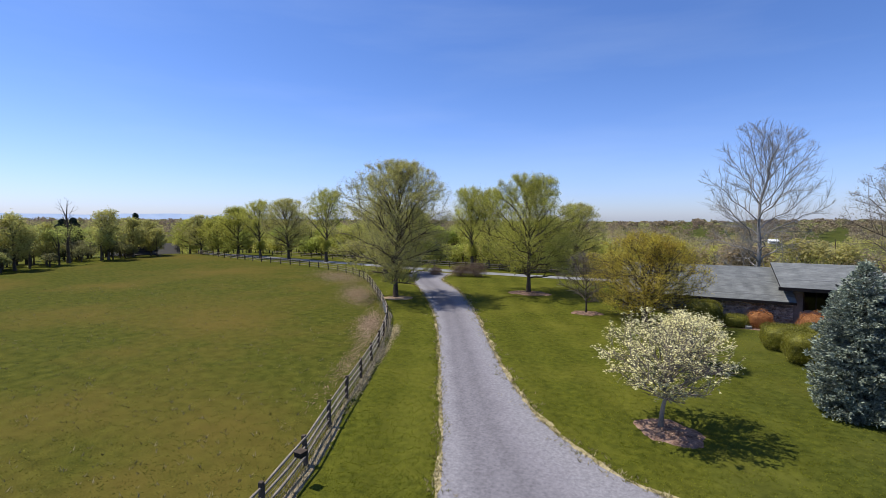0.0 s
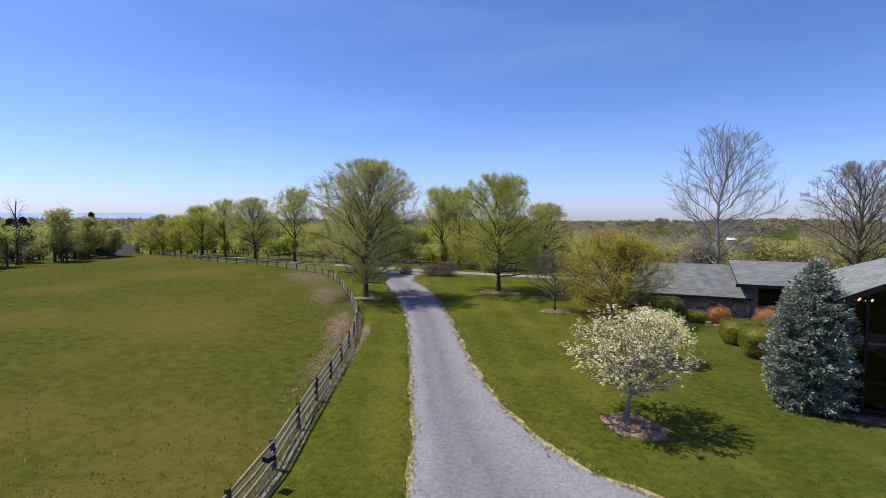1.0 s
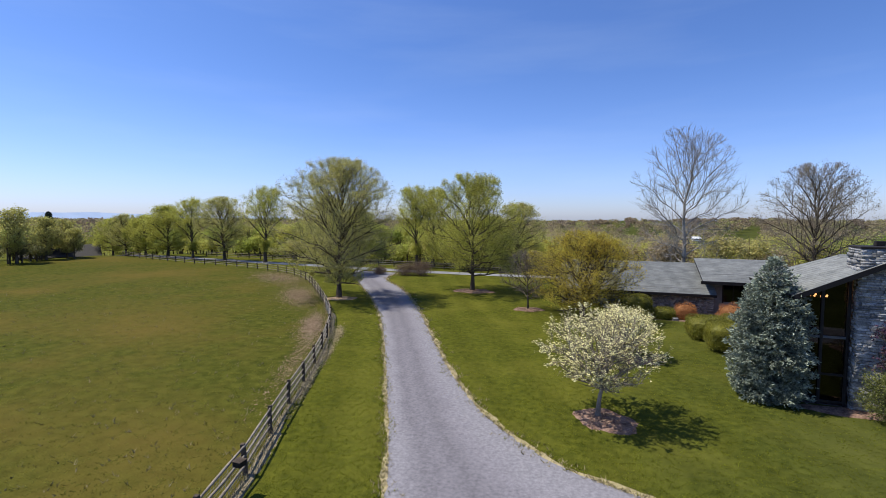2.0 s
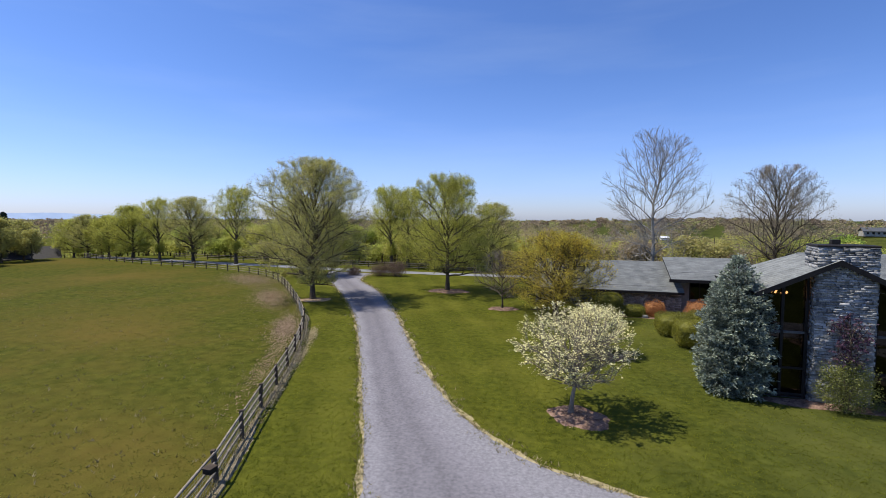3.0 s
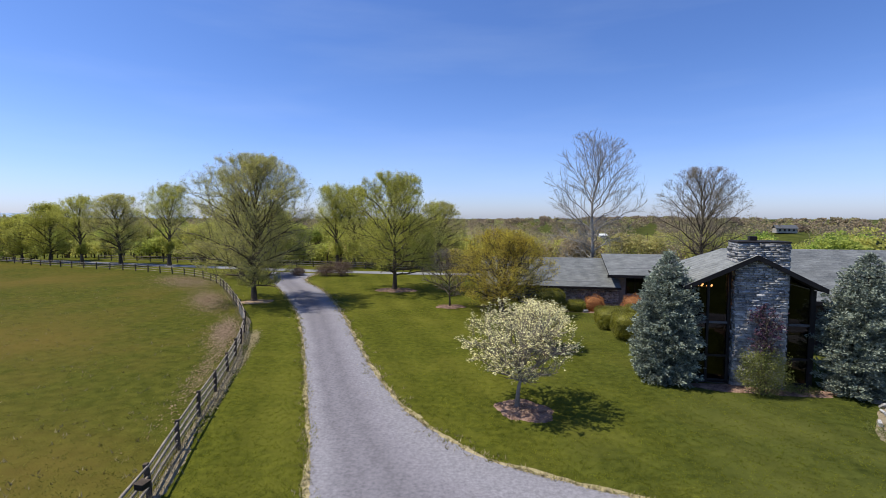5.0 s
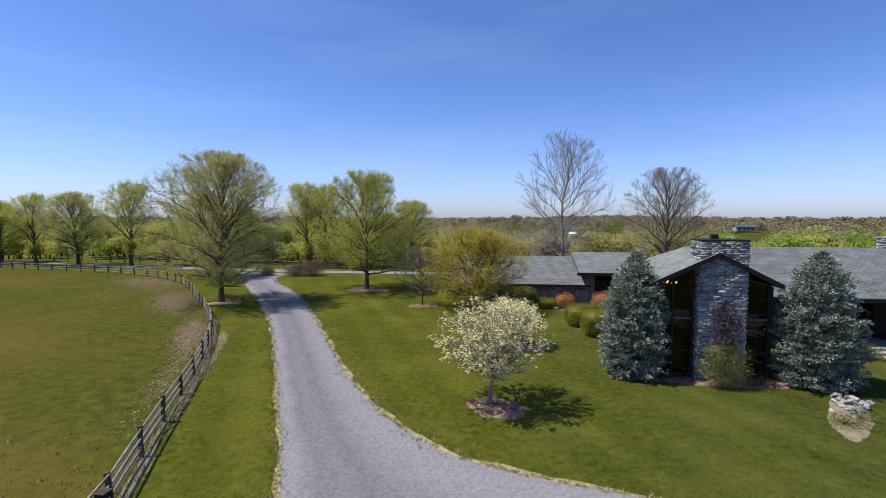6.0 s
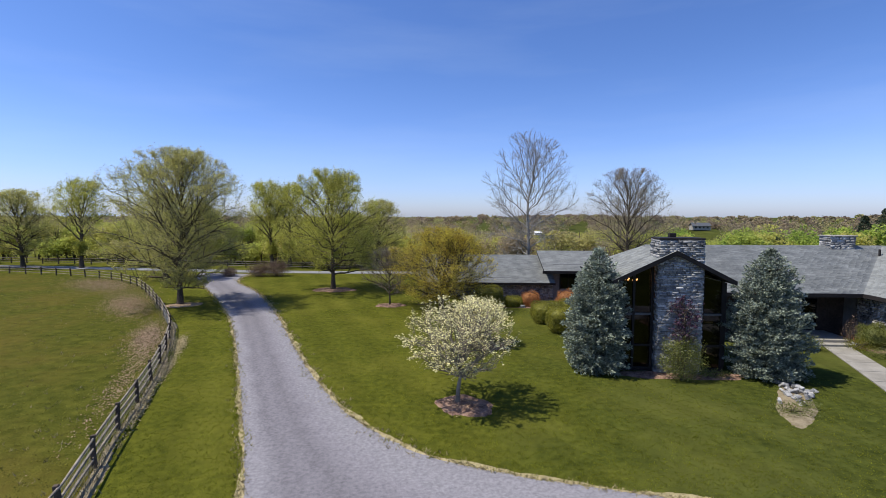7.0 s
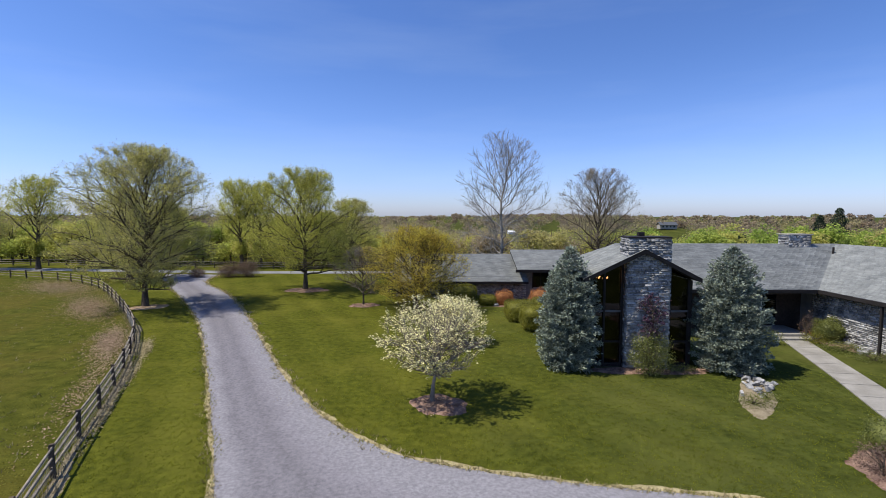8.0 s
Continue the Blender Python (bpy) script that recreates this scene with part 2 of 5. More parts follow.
M_GLASS = bpy.data.materials.new("window_glass")
M_GLASS.use_nodes = True
_n, _l = M_GLASS.node_tree.nodes, M_GLASS.node_tree.links
_mx, _tr, _gl, _fr = _n.new("ShaderNodeMixShader"), _n.new("ShaderNodeBsdfTransparent"), _n.new("ShaderNodeBsdfGlossy"), _n.new("ShaderNodeFresnel")
_gl.inputs["Roughness"].default_value = 0.02
_tr.inputs[0].default_value = (0.10, 0.105, 0.11, 1)
_fr.inputs[0].default_value = 1.45
_l.new(_fr.outputs[0], _mx.inputs[0]), _l.new(_tr.outputs[0], _mx.inputs[1]), _l.new(_gl.outputs[0], _mx.inputs[2])
_l.new(_mx.outputs[0], _n["Material Output"].inputs[0])

M_BULB = bpy.data.materials.new("warm_bulb")
M_BULB.use_nodes = True
M_BULB.node_tree.nodes["Principled BSDF"].inputs["Emission Color"].default_value = (1.0, 0.45, 0.15, 1)
M_BULB.node_tree.nodes["Principled BSDF"].inputs["Emission Strength"].default_value = 14.0


# ---- mesh helpers ----
def fast_mesh(name, verts, faces, mat):
    """A mesh from arrays: verts (n, 3), faces (m, 3 or 4)."""
    me = bpy.data.meshes.new(name)
    verts, faces = np.asarray(verts, np.float32), np.asarray(faces, np.int32)
    k = faces.shape[1]
    me.vertices.add(len(verts))
    me.vertices.foreach_set("co", verts.ravel())
    me.loops.add(faces.size)
    me.loops.foreach_set("vertex_index", faces.ravel())
    me.polygons.add(len(faces))
    me.polygons.foreach_set("loop_start", np.arange(0, faces.size, k, dtype=np.int32))
    me.update(calc_edges=True)
    me.validate()
    me.materials.append(mat)
    return me


def mesh_thing(name, verts, faces, mat, parent=None, label="", category="", kind="", group="", smooth=False):
    ob = new(name, fast_mesh(name, verts, faces, mat))
    if smooth:
        ob.data.polygons.foreach_set("use_smooth", [True] * len(ob.data.polygons))
    ob.parent = parent
    return tagged(ob, label, category, group, kind)


def part(name, bm, mat, parent=None, label="", category="", kind=""):
    me = bpy.data.meshes.new(name)
    bmesh.ops.recalc_face_normals(bm, faces=bm.faces)
    bm.to_mesh(me)
    bm.free()
    me.materials.append(mat)
    ob = new(name, me)
    ob.parent = parent
    return tagged(ob, label, category, "", kind)


def empty(name, at, label, category, group=""):
    ob = new(name)
    ob.empty_display_size = 0.2
    ob.matrix_world = Matrix.Translation(at)
    return tagged(ob, label, category, group)


def box_bm(x0, x1, y0, y1, z0, z1, bevel=0.0, bm=None):
    own = bm or bmesh.new()
    r = bmesh.ops.create_cube(own, size=1.0, matrix=Matrix.Translation(((x0 + x1) / 2, (y0 + y1) / 2, (z0 + z1) / 2)) @ Matrix.Diagonal((x1 - x0, y1 - y0, z1 - z0, 1)))
    if bevel:
        es = list({e for v in r["verts"] for e in v.link_edges})
        bmesh.ops.bevel(own, geom=es, offset=bevel, segments=1, affect="EDGES")
    return own


def prism_bm(points, thick, bm=None):
    """A slab: the polygon points (3D, planar) pushed along -normal by thick."""
    own = bm or bmesh.new()
    pts = [Vector(p) for p in points]
    nrm = (pts[1] - pts[0]).cross(pts[2] - pts[0]).normalized()
    a = [own.verts.new(p) for p in pts]
    b = [own.verts.new(p - nrm * thick) for p in pts]
    own.faces.new(a), own.faces.new(b[::-1])
    k = len(pts)
    for i in range(k):
        own.faces.new((a[i], b[i], b[(i + 1) % k], a[(i + 1) % k]))
    return own


class Tubes:
    """Many tapered limbs gathered into one mesh."""

    def __init__(self):
        self.v, self.f, self.n = [], [], 0

    def add(self, pts, radii, sides):
        pts = np.asarray(pts, float)
        d = np.gradient(pts, axis=0)
        d /= np.linalg.norm(d, axis=1)[:, None] + 1e-9
        ref = np.array([0, 0, 1.0]) if abs(d[0, 2]) < 0.9 else np.array([1.0, 0, 0])
        u = np.cross(d, ref)
        u /= np.linalg.norm(u, axis=1)[:, None] + 1e-9
        w = np.cross(d, u)
        a = np.arange(sides) * 2 * np.pi / sides
        ring = pts[:, None] + (u[:, None] * np.cos(a)[None, :, None] + w[:, None] * np.sin(a)[None, :, None]) * np.asarray(radii)[:, None, None]
        k = len(pts)
        i = (np.arange(k - 1)[:, None] * sides + np.arange(sides)[None]).ravel()
        j = (np.arange(k - 1)[:, None] * sides + (np.arange(sides)[None] + 1) % sides).ravel()
        self.f.append(np.stack([i, j, j + sides, i + sides], 1) + self.n)
        self.v.append(ring.reshape(-1, 3))
        self.n += k * sides

    def mesh(self, name, mat):
        return fast_mesh(name, np.concatenate(self.v), np.concatenate(self.f), mat)


def leaf_quads(pts, size, rng, aspect=0.6, flat=0.0):
    """Diamond leaves of random turn at pts; flat 0..1 turns them level."""
    n = len(pts)
    a = rng.normal(size=(n, 3))
    a[:, 2] *= 1 - flat
    a /= np.linalg.norm(a, axis=1)[:, None] + 1e-9
    b = np.cross(a, rng.normal(size=(n, 3)) * (1 - flat) + np.array([0, 0, 1.0]) * flat)
    b /= np.linalg.norm(b, axis=1)[:, None] + 1e-9
    s = (size * rng.uniform(0.6, 1.3, n))[:, None]
    v = np.stack([pts - a * s * 0.5, pts + b * s * aspect * 0.5, pts + a * s * 0.5, pts - b * s * aspect * 0.5], 1)
    return v.reshape(-1, 3), np.arange(4 * n).reshape(-1, 4)


def leaf_tris(pts, size, rng, aspect=0.8, flat=0.0):
    """Three-cornered leaves for crowns of many thousands."""
    n = len(pts)
    a = rng.normal(size=(n, 3))
    a[:, 2] *= 1 - flat
    a /= np.linalg.norm(a, axis=1)[:, None] + 1e-9
    b = np.cross(a, rng.normal(size=(n, 3)) * (1 - flat) + np.array([0, 0, 1.0]) * flat)
    b /= np.linalg.norm(b, axis=1)[:, None] + 1e-9
    s = (np.asarray(size) * rng.uniform(0.6, 1.3, n))[:, None]
    v = np.stack([pts - a * s * 0.5 + b * s * aspect * 0.5, pts - a * s * 0.5 - b * s * aspect * 0.5, pts + a * s * 0.5], 1)
    return v.reshape(-1, 3), np.arange(3 * n).reshape(-1, 3)


def build_tree(name, at, height, radius, crown_base, trunk_r, leaf_mat, bark, label, seed, limbs=16, subs=8, twigs=6, leaves=9000, leaf_size=0.14,
               stems=1, flat_top=0.0, rise=0.55, low=0.35, twig_mat=None, leaf_where=0.35, spread=0.16, level=0.25, waist=0.45, limb_r=0.55, fill=0.16, group="", category="tree"):
    """A tree grown limb by limb inside an egg-shaped crown, with leaves at its twigs."""
    rng = np.random.default_rng(seed)
    thing = empty(name, at, label, category, group)
    wood, fine, tips = Tubes(), Tubes(), []
    cz, half = crown_base + (height - crown_base) * waist, (height - crown_base)

    def edge(p, d):
        """How far from p along d the crown's outline lies."""
        q, e = p - np.array([0, 0, cz]), d
        up, down = height - cz, cz - crown_base
        hz = up if d[2] > 0 else down
        s = np.array([1 / radius, 1 / radius, 1 / hz])
        q, e = q * s, e * s
        aa, bb, cc = e @ e, 2 * q @ e, q @ q - 1
        disc = bb * bb - 4 * aa * cc
        return (-bb + math.sqrt(disc)) / (2 * aa) if disc > 0 else 0.4

    for st in range(stems):
        lean = rng.normal(size=2) * (0.10 if stems == 1 else 0.28) * radius
        top_h = height * (0.93 - 0.25 * flat_top) * (1 if stems == 1 else rng.uniform(0.75, 0.95))
        if flat_top:
            top_h = crown_base + half * 0.35
        k = 9
        t = np.linspace(0, 1, k)
        base_off = rng.normal(size=2) * (0.0 if stems == 1 else trunk_r * 1.6)
        leader = np.stack([base_off[0] + lean[0] * t ** 1.5, base_off[1] + lean[1] * t ** 1.5, t * top_h - 0.1], 1)
        leader[1:, :2] += rng.normal(size=(k - 1, 2)) * 0.012 * height * t[1:, None]
        r = trunk_r * (1 - t) ** 0.85 + 0.012
        r[0] *= 1.45
        wood.add(leader, r, 9)
        for i in range(limbs // stems):
            f = (i + rng.uniform(0.1, 0.9)) / (limbs // stems)
            h0 = max(crown_base * 0.75, 0.4) + (top_h * 0.82 - crown_base * 0.75) * f ** 1.15
            ft = min(max(h0 / top_h, 0), 0.97)
            p0 = np.array([np.interp(ft, t, leader[:, j]) for j in range(3)])
            r0 = min(np.interp(ft, t, r) * limb_r, trunk_r * limb_r * 0.76) + 0.008
            az = i * 2.39996 + st * 1.3 + rng.uniform(-0.4, 0.4)
            el = (low + (1.25 - low) * f ** 0.9) * (1 - 0.45 * flat_top) + rng.uniform(-0.12, 0.12)
            d = np.array([math.cos(az) * math.cos(el), math.sin(az) * math.cos(el), math.sin(el)])
            ln = max(edge(p0, d) * rng.uniform(0.80, 1.02), 0.5)
            p2 = p0 + d * ln
            mid = p0 + np.array([d[0], d[1], 0]) * ln * (0.42 if rise > 0 else 0.5) + np.array([0, 0, d[2] * ln * (0.5 - 0.35 * rise) + 0.06 * ln])
            u = np.linspace(0, 1, 7)[:, None]
            limb = (1 - u) ** 2 * p0 + 2 * u * (1 - u) * mid + u ** 2 * p2
            limb[1:] += rng.normal(size=(6, 3)) * 0.02 * ln
            lr = r0 * (1 - u[:, 0]) ** 0.8 + 0.008
            wood.add(limb, lr, 6)
            tips.append((limb[4:], 1.0))
            for s in range(subs):
                g = 0.18 + 0.8 * (s + rng.uniform(0, 1)) / subs
                q0 = np.array([np.interp(g, u[:, 0], limb[:, j]) for j in range(3)])
                tang = limb[min(int(g * 6) + 1, 6)] - limb[int(min(g, 0.99) * 6)]
                tang /= np.linalg.norm(tang) + 1e-9
                side = rng.normal(size=3)
                side -= side @ tang * tang
                side /= np.linalg.norm(side) + 1e-9
                e = tang * 0.75 + side * 0.8 + np.array([0, 0, 0.35 * (1 - flat_top)])
                e /= np.linalg.norm(e)
                sl = min(edge(q0, e) * rng.uniform(0.7, 1.08), (0.5 * ln * (1.15 - 0.6 * g) + 0.3) * rng.uniform(0.6, 1.2))
                if sl < 0.15:
                    continue
                w = np.linspace(0, 1, 5)[:, None]
                q2 = q0 + e * sl
                bend = q0 + e * sl * 0.5 + rng.normal(size=3) * 0.06 * sl + np.array([0, 0, -0.05 * sl * rise])
                br = (1 - w) ** 2 * q0 + 2 * w * (1 - w) * bend + w ** 2 * q2
                sr = max(np.interp(g, u[:, 0], lr) * 0.5, 0.008)
                wood.add(br, sr * (1 - w[:, 0]) ** 0.8 + 0.005, 4)
                tips.append((br[2:], 1.0))
                for tw in range(twigs):
                    h = rng.uniform(0.25, 1.0)
                    a0 = np.array([np.interp(h, w[:, 0], br[:, j]) for j in range(3)])
                    dd = e * 0.8 + rng.normal(size=3) * 0.55 + np.array([0, 0, 0.25 * (1 - flat_top)])
                    dd /= np.linalg.norm(dd)
                    tl = min(0.38 * sl + 0.25, edge(a0, dd) * 1.06 + 0.12) * rng.uniform(0.6, 1.25)
                    tp = np.stack([a0, a0 + dd * tl * 0.5 + rng.normal(size=3) * 0.05 * tl, a0 + dd * tl])
                    fine.add(tp, np.array([0.012, 0.009, 0.004]) * (0.8 + height / 60), 3)
                    tips.append((tp, 2.2))
    tr = new("trunk", wood.mesh("trunk", bark))
    tr.data.polygons.foreach_set("use_smooth", [True] * len(tr.data.polygons))
    tr.parent = thing
    tw = new("twig_spray", fine.mesh("twig_spray", twig_mat or bark))
    tw.parent = thing
    tagged(tw, kind="stuff")
    if leaves:
        seg = np.array([(p[i], p[i + 1]) for p, wt in tips for i in range(len(p) - 1) for _ in range(1 if wt < 2 else 2)])
        pick = rng.integers(0, len(seg), leaves)
        uu = rng.uniform(0, 1, (leaves, 1)) ** leaf_where
        pts = seg[pick, 0] * (1 - uu) + seg[pick, 1] * uu + rng.normal(size=(leaves, 3)) * spread
        m = int(leaves * fill)                        # leaf clusters through the whole crown
        d = rng.normal(size=(m // 12 + 1, 3))
        d /= np.linalg.norm(d, axis=1)[:, None]
        rr = rng.uniform(0.12, 1.0, (len(d), 1)) ** 0.5 * rng.uniform(0.80, 0.95, (len(d), 1))
        zz = np.where(d[:, 2:] > 0, height - cz, cz - crown_base)
        cl = d * rr * np.concatenate([np.full((len(d), 2), radius * 0.97), zz], 1) + np.array([0, 0, cz])
        pts[:m] = np.repeat(cl, 12, 0)[:m] + rng.normal(size=(m, 3)) * max(spread * 1.8, 0.028 * radius)
        pts = pts[pts[:, 2] > crown_base * 0.9]
        v, f = leaf_tris(pts, leaf_size, rng, 0.8, level)
        mesh_thing("crown", v, f, leaf_mat, thing)
    return thing


def turned(at, deg, s=1.0):
    return Matrix.Translation(at) @ Matrix.Rotation(radians(deg), 4, "Z") @ Matrix.Diagonal((s, s, s, 1))


def smooth(a, b, x):
    t = np.clip((np.asarray(x, float) - a) / (b - a), 0, 1)
    return t * t * (3 - 2 * t)


def ground_z(x, y):
    """The lie of the land: level lawn and field, a dip by the low wing, a valley behind, a wooded ridge far off."""
    x, y = np.asarray(x, float), np.asarray(y, float)
    d = np.hypot(x, y)
    z = -0.7 * smooth(39, 46, y) * smooth(-3, 4, x) * (1 - smooth(60, 75, y))
    right = smooth(-45, 5, x)
    z = z - 13.0 * smooth(64, 150, y) * right * smooth(-0.15, 0.1, y / (d + 1))
    z = z - 5.0 * smooth(112, 190, d) * (1 - right)
    z = z + smooth(260, 900, d) * (12.0 * right + 1.5 * (1 - right)) + 1.5 * np.sin(x / 90) * smooth(200, 400, d)
    for kx, ky, kh, kr in ((143.5, 300, 11.0, 45), (38, 262, 10.5, 32)):      # two knolls with houses
        z = z + kh * np.exp(-((x - kx) ** 2 + (y - ky) ** 2) / kr ** 2)
    return z

# ---- ground, field, drive, road ----
rings = np.concatenate([np.linspace(0.002, 90, 76), 90 * 1.085 ** np.arange(1, 48)])
spokes = 300
aa = np.arange(spokes) * 2 * np.pi / spokes
gx, gy = (rings[:, None] * np.sin(aa)[None]).ravel() + 0.31, (rings[:, None] * np.cos(aa)[None]).ravel() + 0.17
gv = np.stack([gx, gy, ground_z(gx, gy)], 1)
gi = (np.arange(len(rings) - 1)[:, None] * spokes + np.arange(spokes)[None]).ravel()
gj = (np.arange(len(rings) - 1)[:, None] * spokes + (np.arange(spokes)[None] + 1) % spokes).ravel()
gf = np.stack([gi, gi + spokes, gj + spokes, gj], 1)
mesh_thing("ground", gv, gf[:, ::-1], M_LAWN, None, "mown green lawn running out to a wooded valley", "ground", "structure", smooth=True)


def resample(points, step):
    """A smooth line through the points, cut to even steps."""
    p = np.asarray(points, float)
    n = len(p)
    out = []
    for i in range(n - 1):
        a, b, c, d = p[max(i - 1, 0)], p[i], p[i + 1], p[min(i + 2, n - 1)]
        for t in np.arange(0, 1, 0.05):
            out.append(0.5 * (2 * b + (c - a) * t + (2 * a - 5 * b + 4 * c - d) * t * t + (3 * b - a - 3 * c + d) * t ** 3))
    out = np.array(out + [p[-1]])
    s = np.concatenate([[0], np.cumsum(np.linalg.norm(np.diff(out, axis=0), axis=1))])
    q = np.linspace(0, s[-1], max(int(round(s[-1] / step)) + 1, 2))
    return np.stack([np.interp(q, s, out[:, k]) for k in range(out.shape[1])], 1)


def at_share(points, n):
    q = resample(points, 0.3)
    i = np.linspace(0, len(q) - 1, n)
    return np.stack([np.interp(i, np.arange(len(q)), q[:, k]) for k in range(2)], 1)


def ribbon(name, left, right, z, mat, label, category, cols=8, n=220, ragged=0.0, seed=1):
    """A strip between two lines, its edges frayed."""
    rng = np.random.default_rng(seed)
    a, b = at_share(left, n), at_share(right, n)
    if ragged:
        a = a + rng.normal(size=a.shape) * ragged
        b = b + rng.normal(size=b.shape) * ragged
    u = np.linspace(0, 1, cols)[None, :, None]
    g = a[:, None] * (1 - u) + b[:, None] * u
    crown = 0.03 * np.sin(np.linspace(0, np.pi, cols))[None, :]
    zz = ground_z(g[..., 0], g[..., 1]) + z + crown
    v = np.concatenate([g, zz[..., None]], 2).reshape(-1, 3)
    i = (np.arange(n - 1)[:, None] * cols + np.arange(cols - 1)[None]).ravel()
    f = np.stack([i, i + 1, i + 1 + cols, i + cols], 1)
    ob = mesh_thing(name, v, f, mat, None, label, category, "structure", smooth=True)
    ob.data.attributes.new("across", "FLOAT", "POINT").data.foreach_set("value", np.tile(np.linspace(0, 1, cols), n).astype(np.float32))
    return ob


DRIVE_L = [(-37.5, 63.0), (-33.7, 56), (-24.6, 43.8), (-18.6, 35), (-14.2, 27.4), (-11.4, 22.2), (-9.3, 18.2), (-7.5, 14.8), (-6.3, 12.3), (-5.0, 9.5), (-2.6, 6.8), (1, 5.3), (7, 5.2), (15, 6.5), (26, 9)]
DRIVE_R = [(-30.0, 62.2), (-28.3, 55.3), (-22.2, 47.4), (-15.8, 37), (-10.6, 27.5), (-8.1, 23), (-6.7, 20.8), (-5.0, 18.3), (-3.6, 16.8), (-1.5, 15.1), (0.8, 14.2), (3.7, 13.5), (6.5, 13), (14, 12.2), (26, 14)]
ribbon("driveway", DRIVE_L, DRIVE_R, 0.02, M_DRIVE, "worn grey tar-and-chip driveway curving across the lawn", "driveway", 10, 420, 0.025)
dl0, dr0 = at_share(DRIVE_L, 420), at_share(DRIVE_R, 420)


def outward(line, by):
    d = np.gradient(line, axis=0)
    d /= np.linalg.norm(d, axis=1)[:, None]
    return line + np.stack([d[:, 1], -d[:, 0]], 1) * by


wav = 0.5 + 0.5 * np.sin(np.arange(420) * 0.31) * np.sin(np.arange(420) * 0.113 + 1)
ribbon("verge", outward(dl0, (0.10 + 0.22 * wav)[:, None]), outward(dl0, -0.1), -0.015, M_STRAW, "dry bleached verge of the drive", "verge", 4, 420, 0.025, 3)
ribbon("verge", outward(dr0, 0.1), outward(dr0, (-0.16 - 0.30 * wav)[:, None]), -0.015, M_STRAW, "dry bleached verge of the drive", "verge", 4, 420, 0.03, 4)
ROAD = np.array([(-160, 82), (-118, 75), (-98, 71.5), (-74, 68.5), (-55, 66.7), (-33, 64.5), (-14, 64.2), (10, 66.5), (45, 73)])
ribbon("road", ROAD + (0, 2.4), ROAD - (0, 0.5), 0.03, M_ROAD, "pale grey country road beyond the field and lawn", "road", 5, 160, 0.02, 2)

FENCE = [(-8.3, 3.0), (-9.3, 7.2), (-10.26, 10.28), (-11.5, 12.95), (-12.7, 15.5), (-14.0, 18.4), (-15.2, 21), (-16.6, 23.8), (-18.5, 27.3), (-20.9, 31.2), (-23.9, 35.1),
         (-27.9, 40), (-33.5, 46.4), (-38.8, 51.7), (-44.7, 55.6), (-50.5, 57.9), (-59.5, 60.3), (-71.5, 62.2), (-82.6, 64.7), (-97, 68.8)]
HEDGEROW = [(-97, 68.8), (-103, 66), (-95, 49.5), (-89, 38), (-85.5, 30), (-84, 15), (-84, -20)]
fl = resample(FENCE, 1.0)
hr = resample(HEDGEROW, 2.0)
edge_line = np.concatenate([fl, hr[1:], [(-8.0, -20)]])
bm = bmesh.new()
bm.faces.new([bm.verts.new((x, y, 0.012)) for x, y in edge_line])
bmesh.ops.triangulate(bm, faces=bm.faces)
part("field", bm, M_FIELD, None, "rough olive-green pasture with dry brown patches", "field", "structure")


# ---- things that grow ----
def blob_shape(n, rng, rx, ry, rz, power=2.0, lumps=0.12):
    """Points over a superellipsoid that stands on its base, with lumps."""
    d = rng.normal(size=(n, 3))
    d /= np.linalg.norm(d, axis=1)[:, None]
    k = (np.abs(d) ** power).sum(1) ** (-1 / power)
    lump = 1 + lumps * np.sin(d[:, 0] * 5 + 1) * np.cos(d[:, 1] * 6) + lumps * 0.7 * np.sin(d[:, 2] * 7 + d[:, 0] * 4)
    p = d * (k * lump)[:, None]
    return p * np.array([rx, ry, rz * 0.5]) + np.array([0, 0, rz * 0.5])


def build_shrub(name, x, y, rx, ry, h, mat, label, seed, n=2500, leaf=0.06, power=3.2, lumps=0.06, loose=0.05, z=None, dark=None, category="shrub", fill=True):
    rng = np.random.default_rng(seed)
    thing = empty(name, (x, y, float(ground_z(x, y)) if z is None else z), label, category)
    if fill:
        bm = bmesh.new()
        bmesh.ops.create_icosphere(bm, subdivisions=3, radius=1.0)
        for v in bm.verts:
            k = sum(abs(c) ** power for c in v.co) ** (-1 / power)
            v.co = Vector((v.co.x * rx, v.co.y * ry, v.co.z * h * 0.5)) * (k * 0.88) + Vector((0, 0, h * 0.47))
        part("core", bm, dark or mat, thing)
    stems = Tubes()
    for i in range(9):
        a = rng.uniform(0, 6.28)
        tip = np.array([math.cos(a) * rx * 0.6, math.sin(a) * ry * 0.6, h * rng.uniform(0.6, 0.9)])
        stems.add([(0.05 * math.cos(a), 0.05 * math.sin(a), -0.05), tip * (0.4, 0.4, 0.6), tip], [0.03, 0.02, 0.006], 5)
    st = new("stems", stems.mesh("stems", M_BARK))
    st.parent = thing
    depth = 1 - np.abs(rng.normal(size=n)) * (0.05 if fill else 0.28)
    p = blob_shape(n, rng, rx, ry, h, power, lumps)
    c = np.array([0, 0, h * 0.5])
    p = (p - c) * depth[:, None] + c + rng.normal(size=(n, 3)) * loose
    p[:, 2] = np.maximum(p[:, 2], 0.02)
    v, f = leaf_quads(p, leaf, rng)
    mesh_thing("foliage", v, f, mat, thing)
    return thing


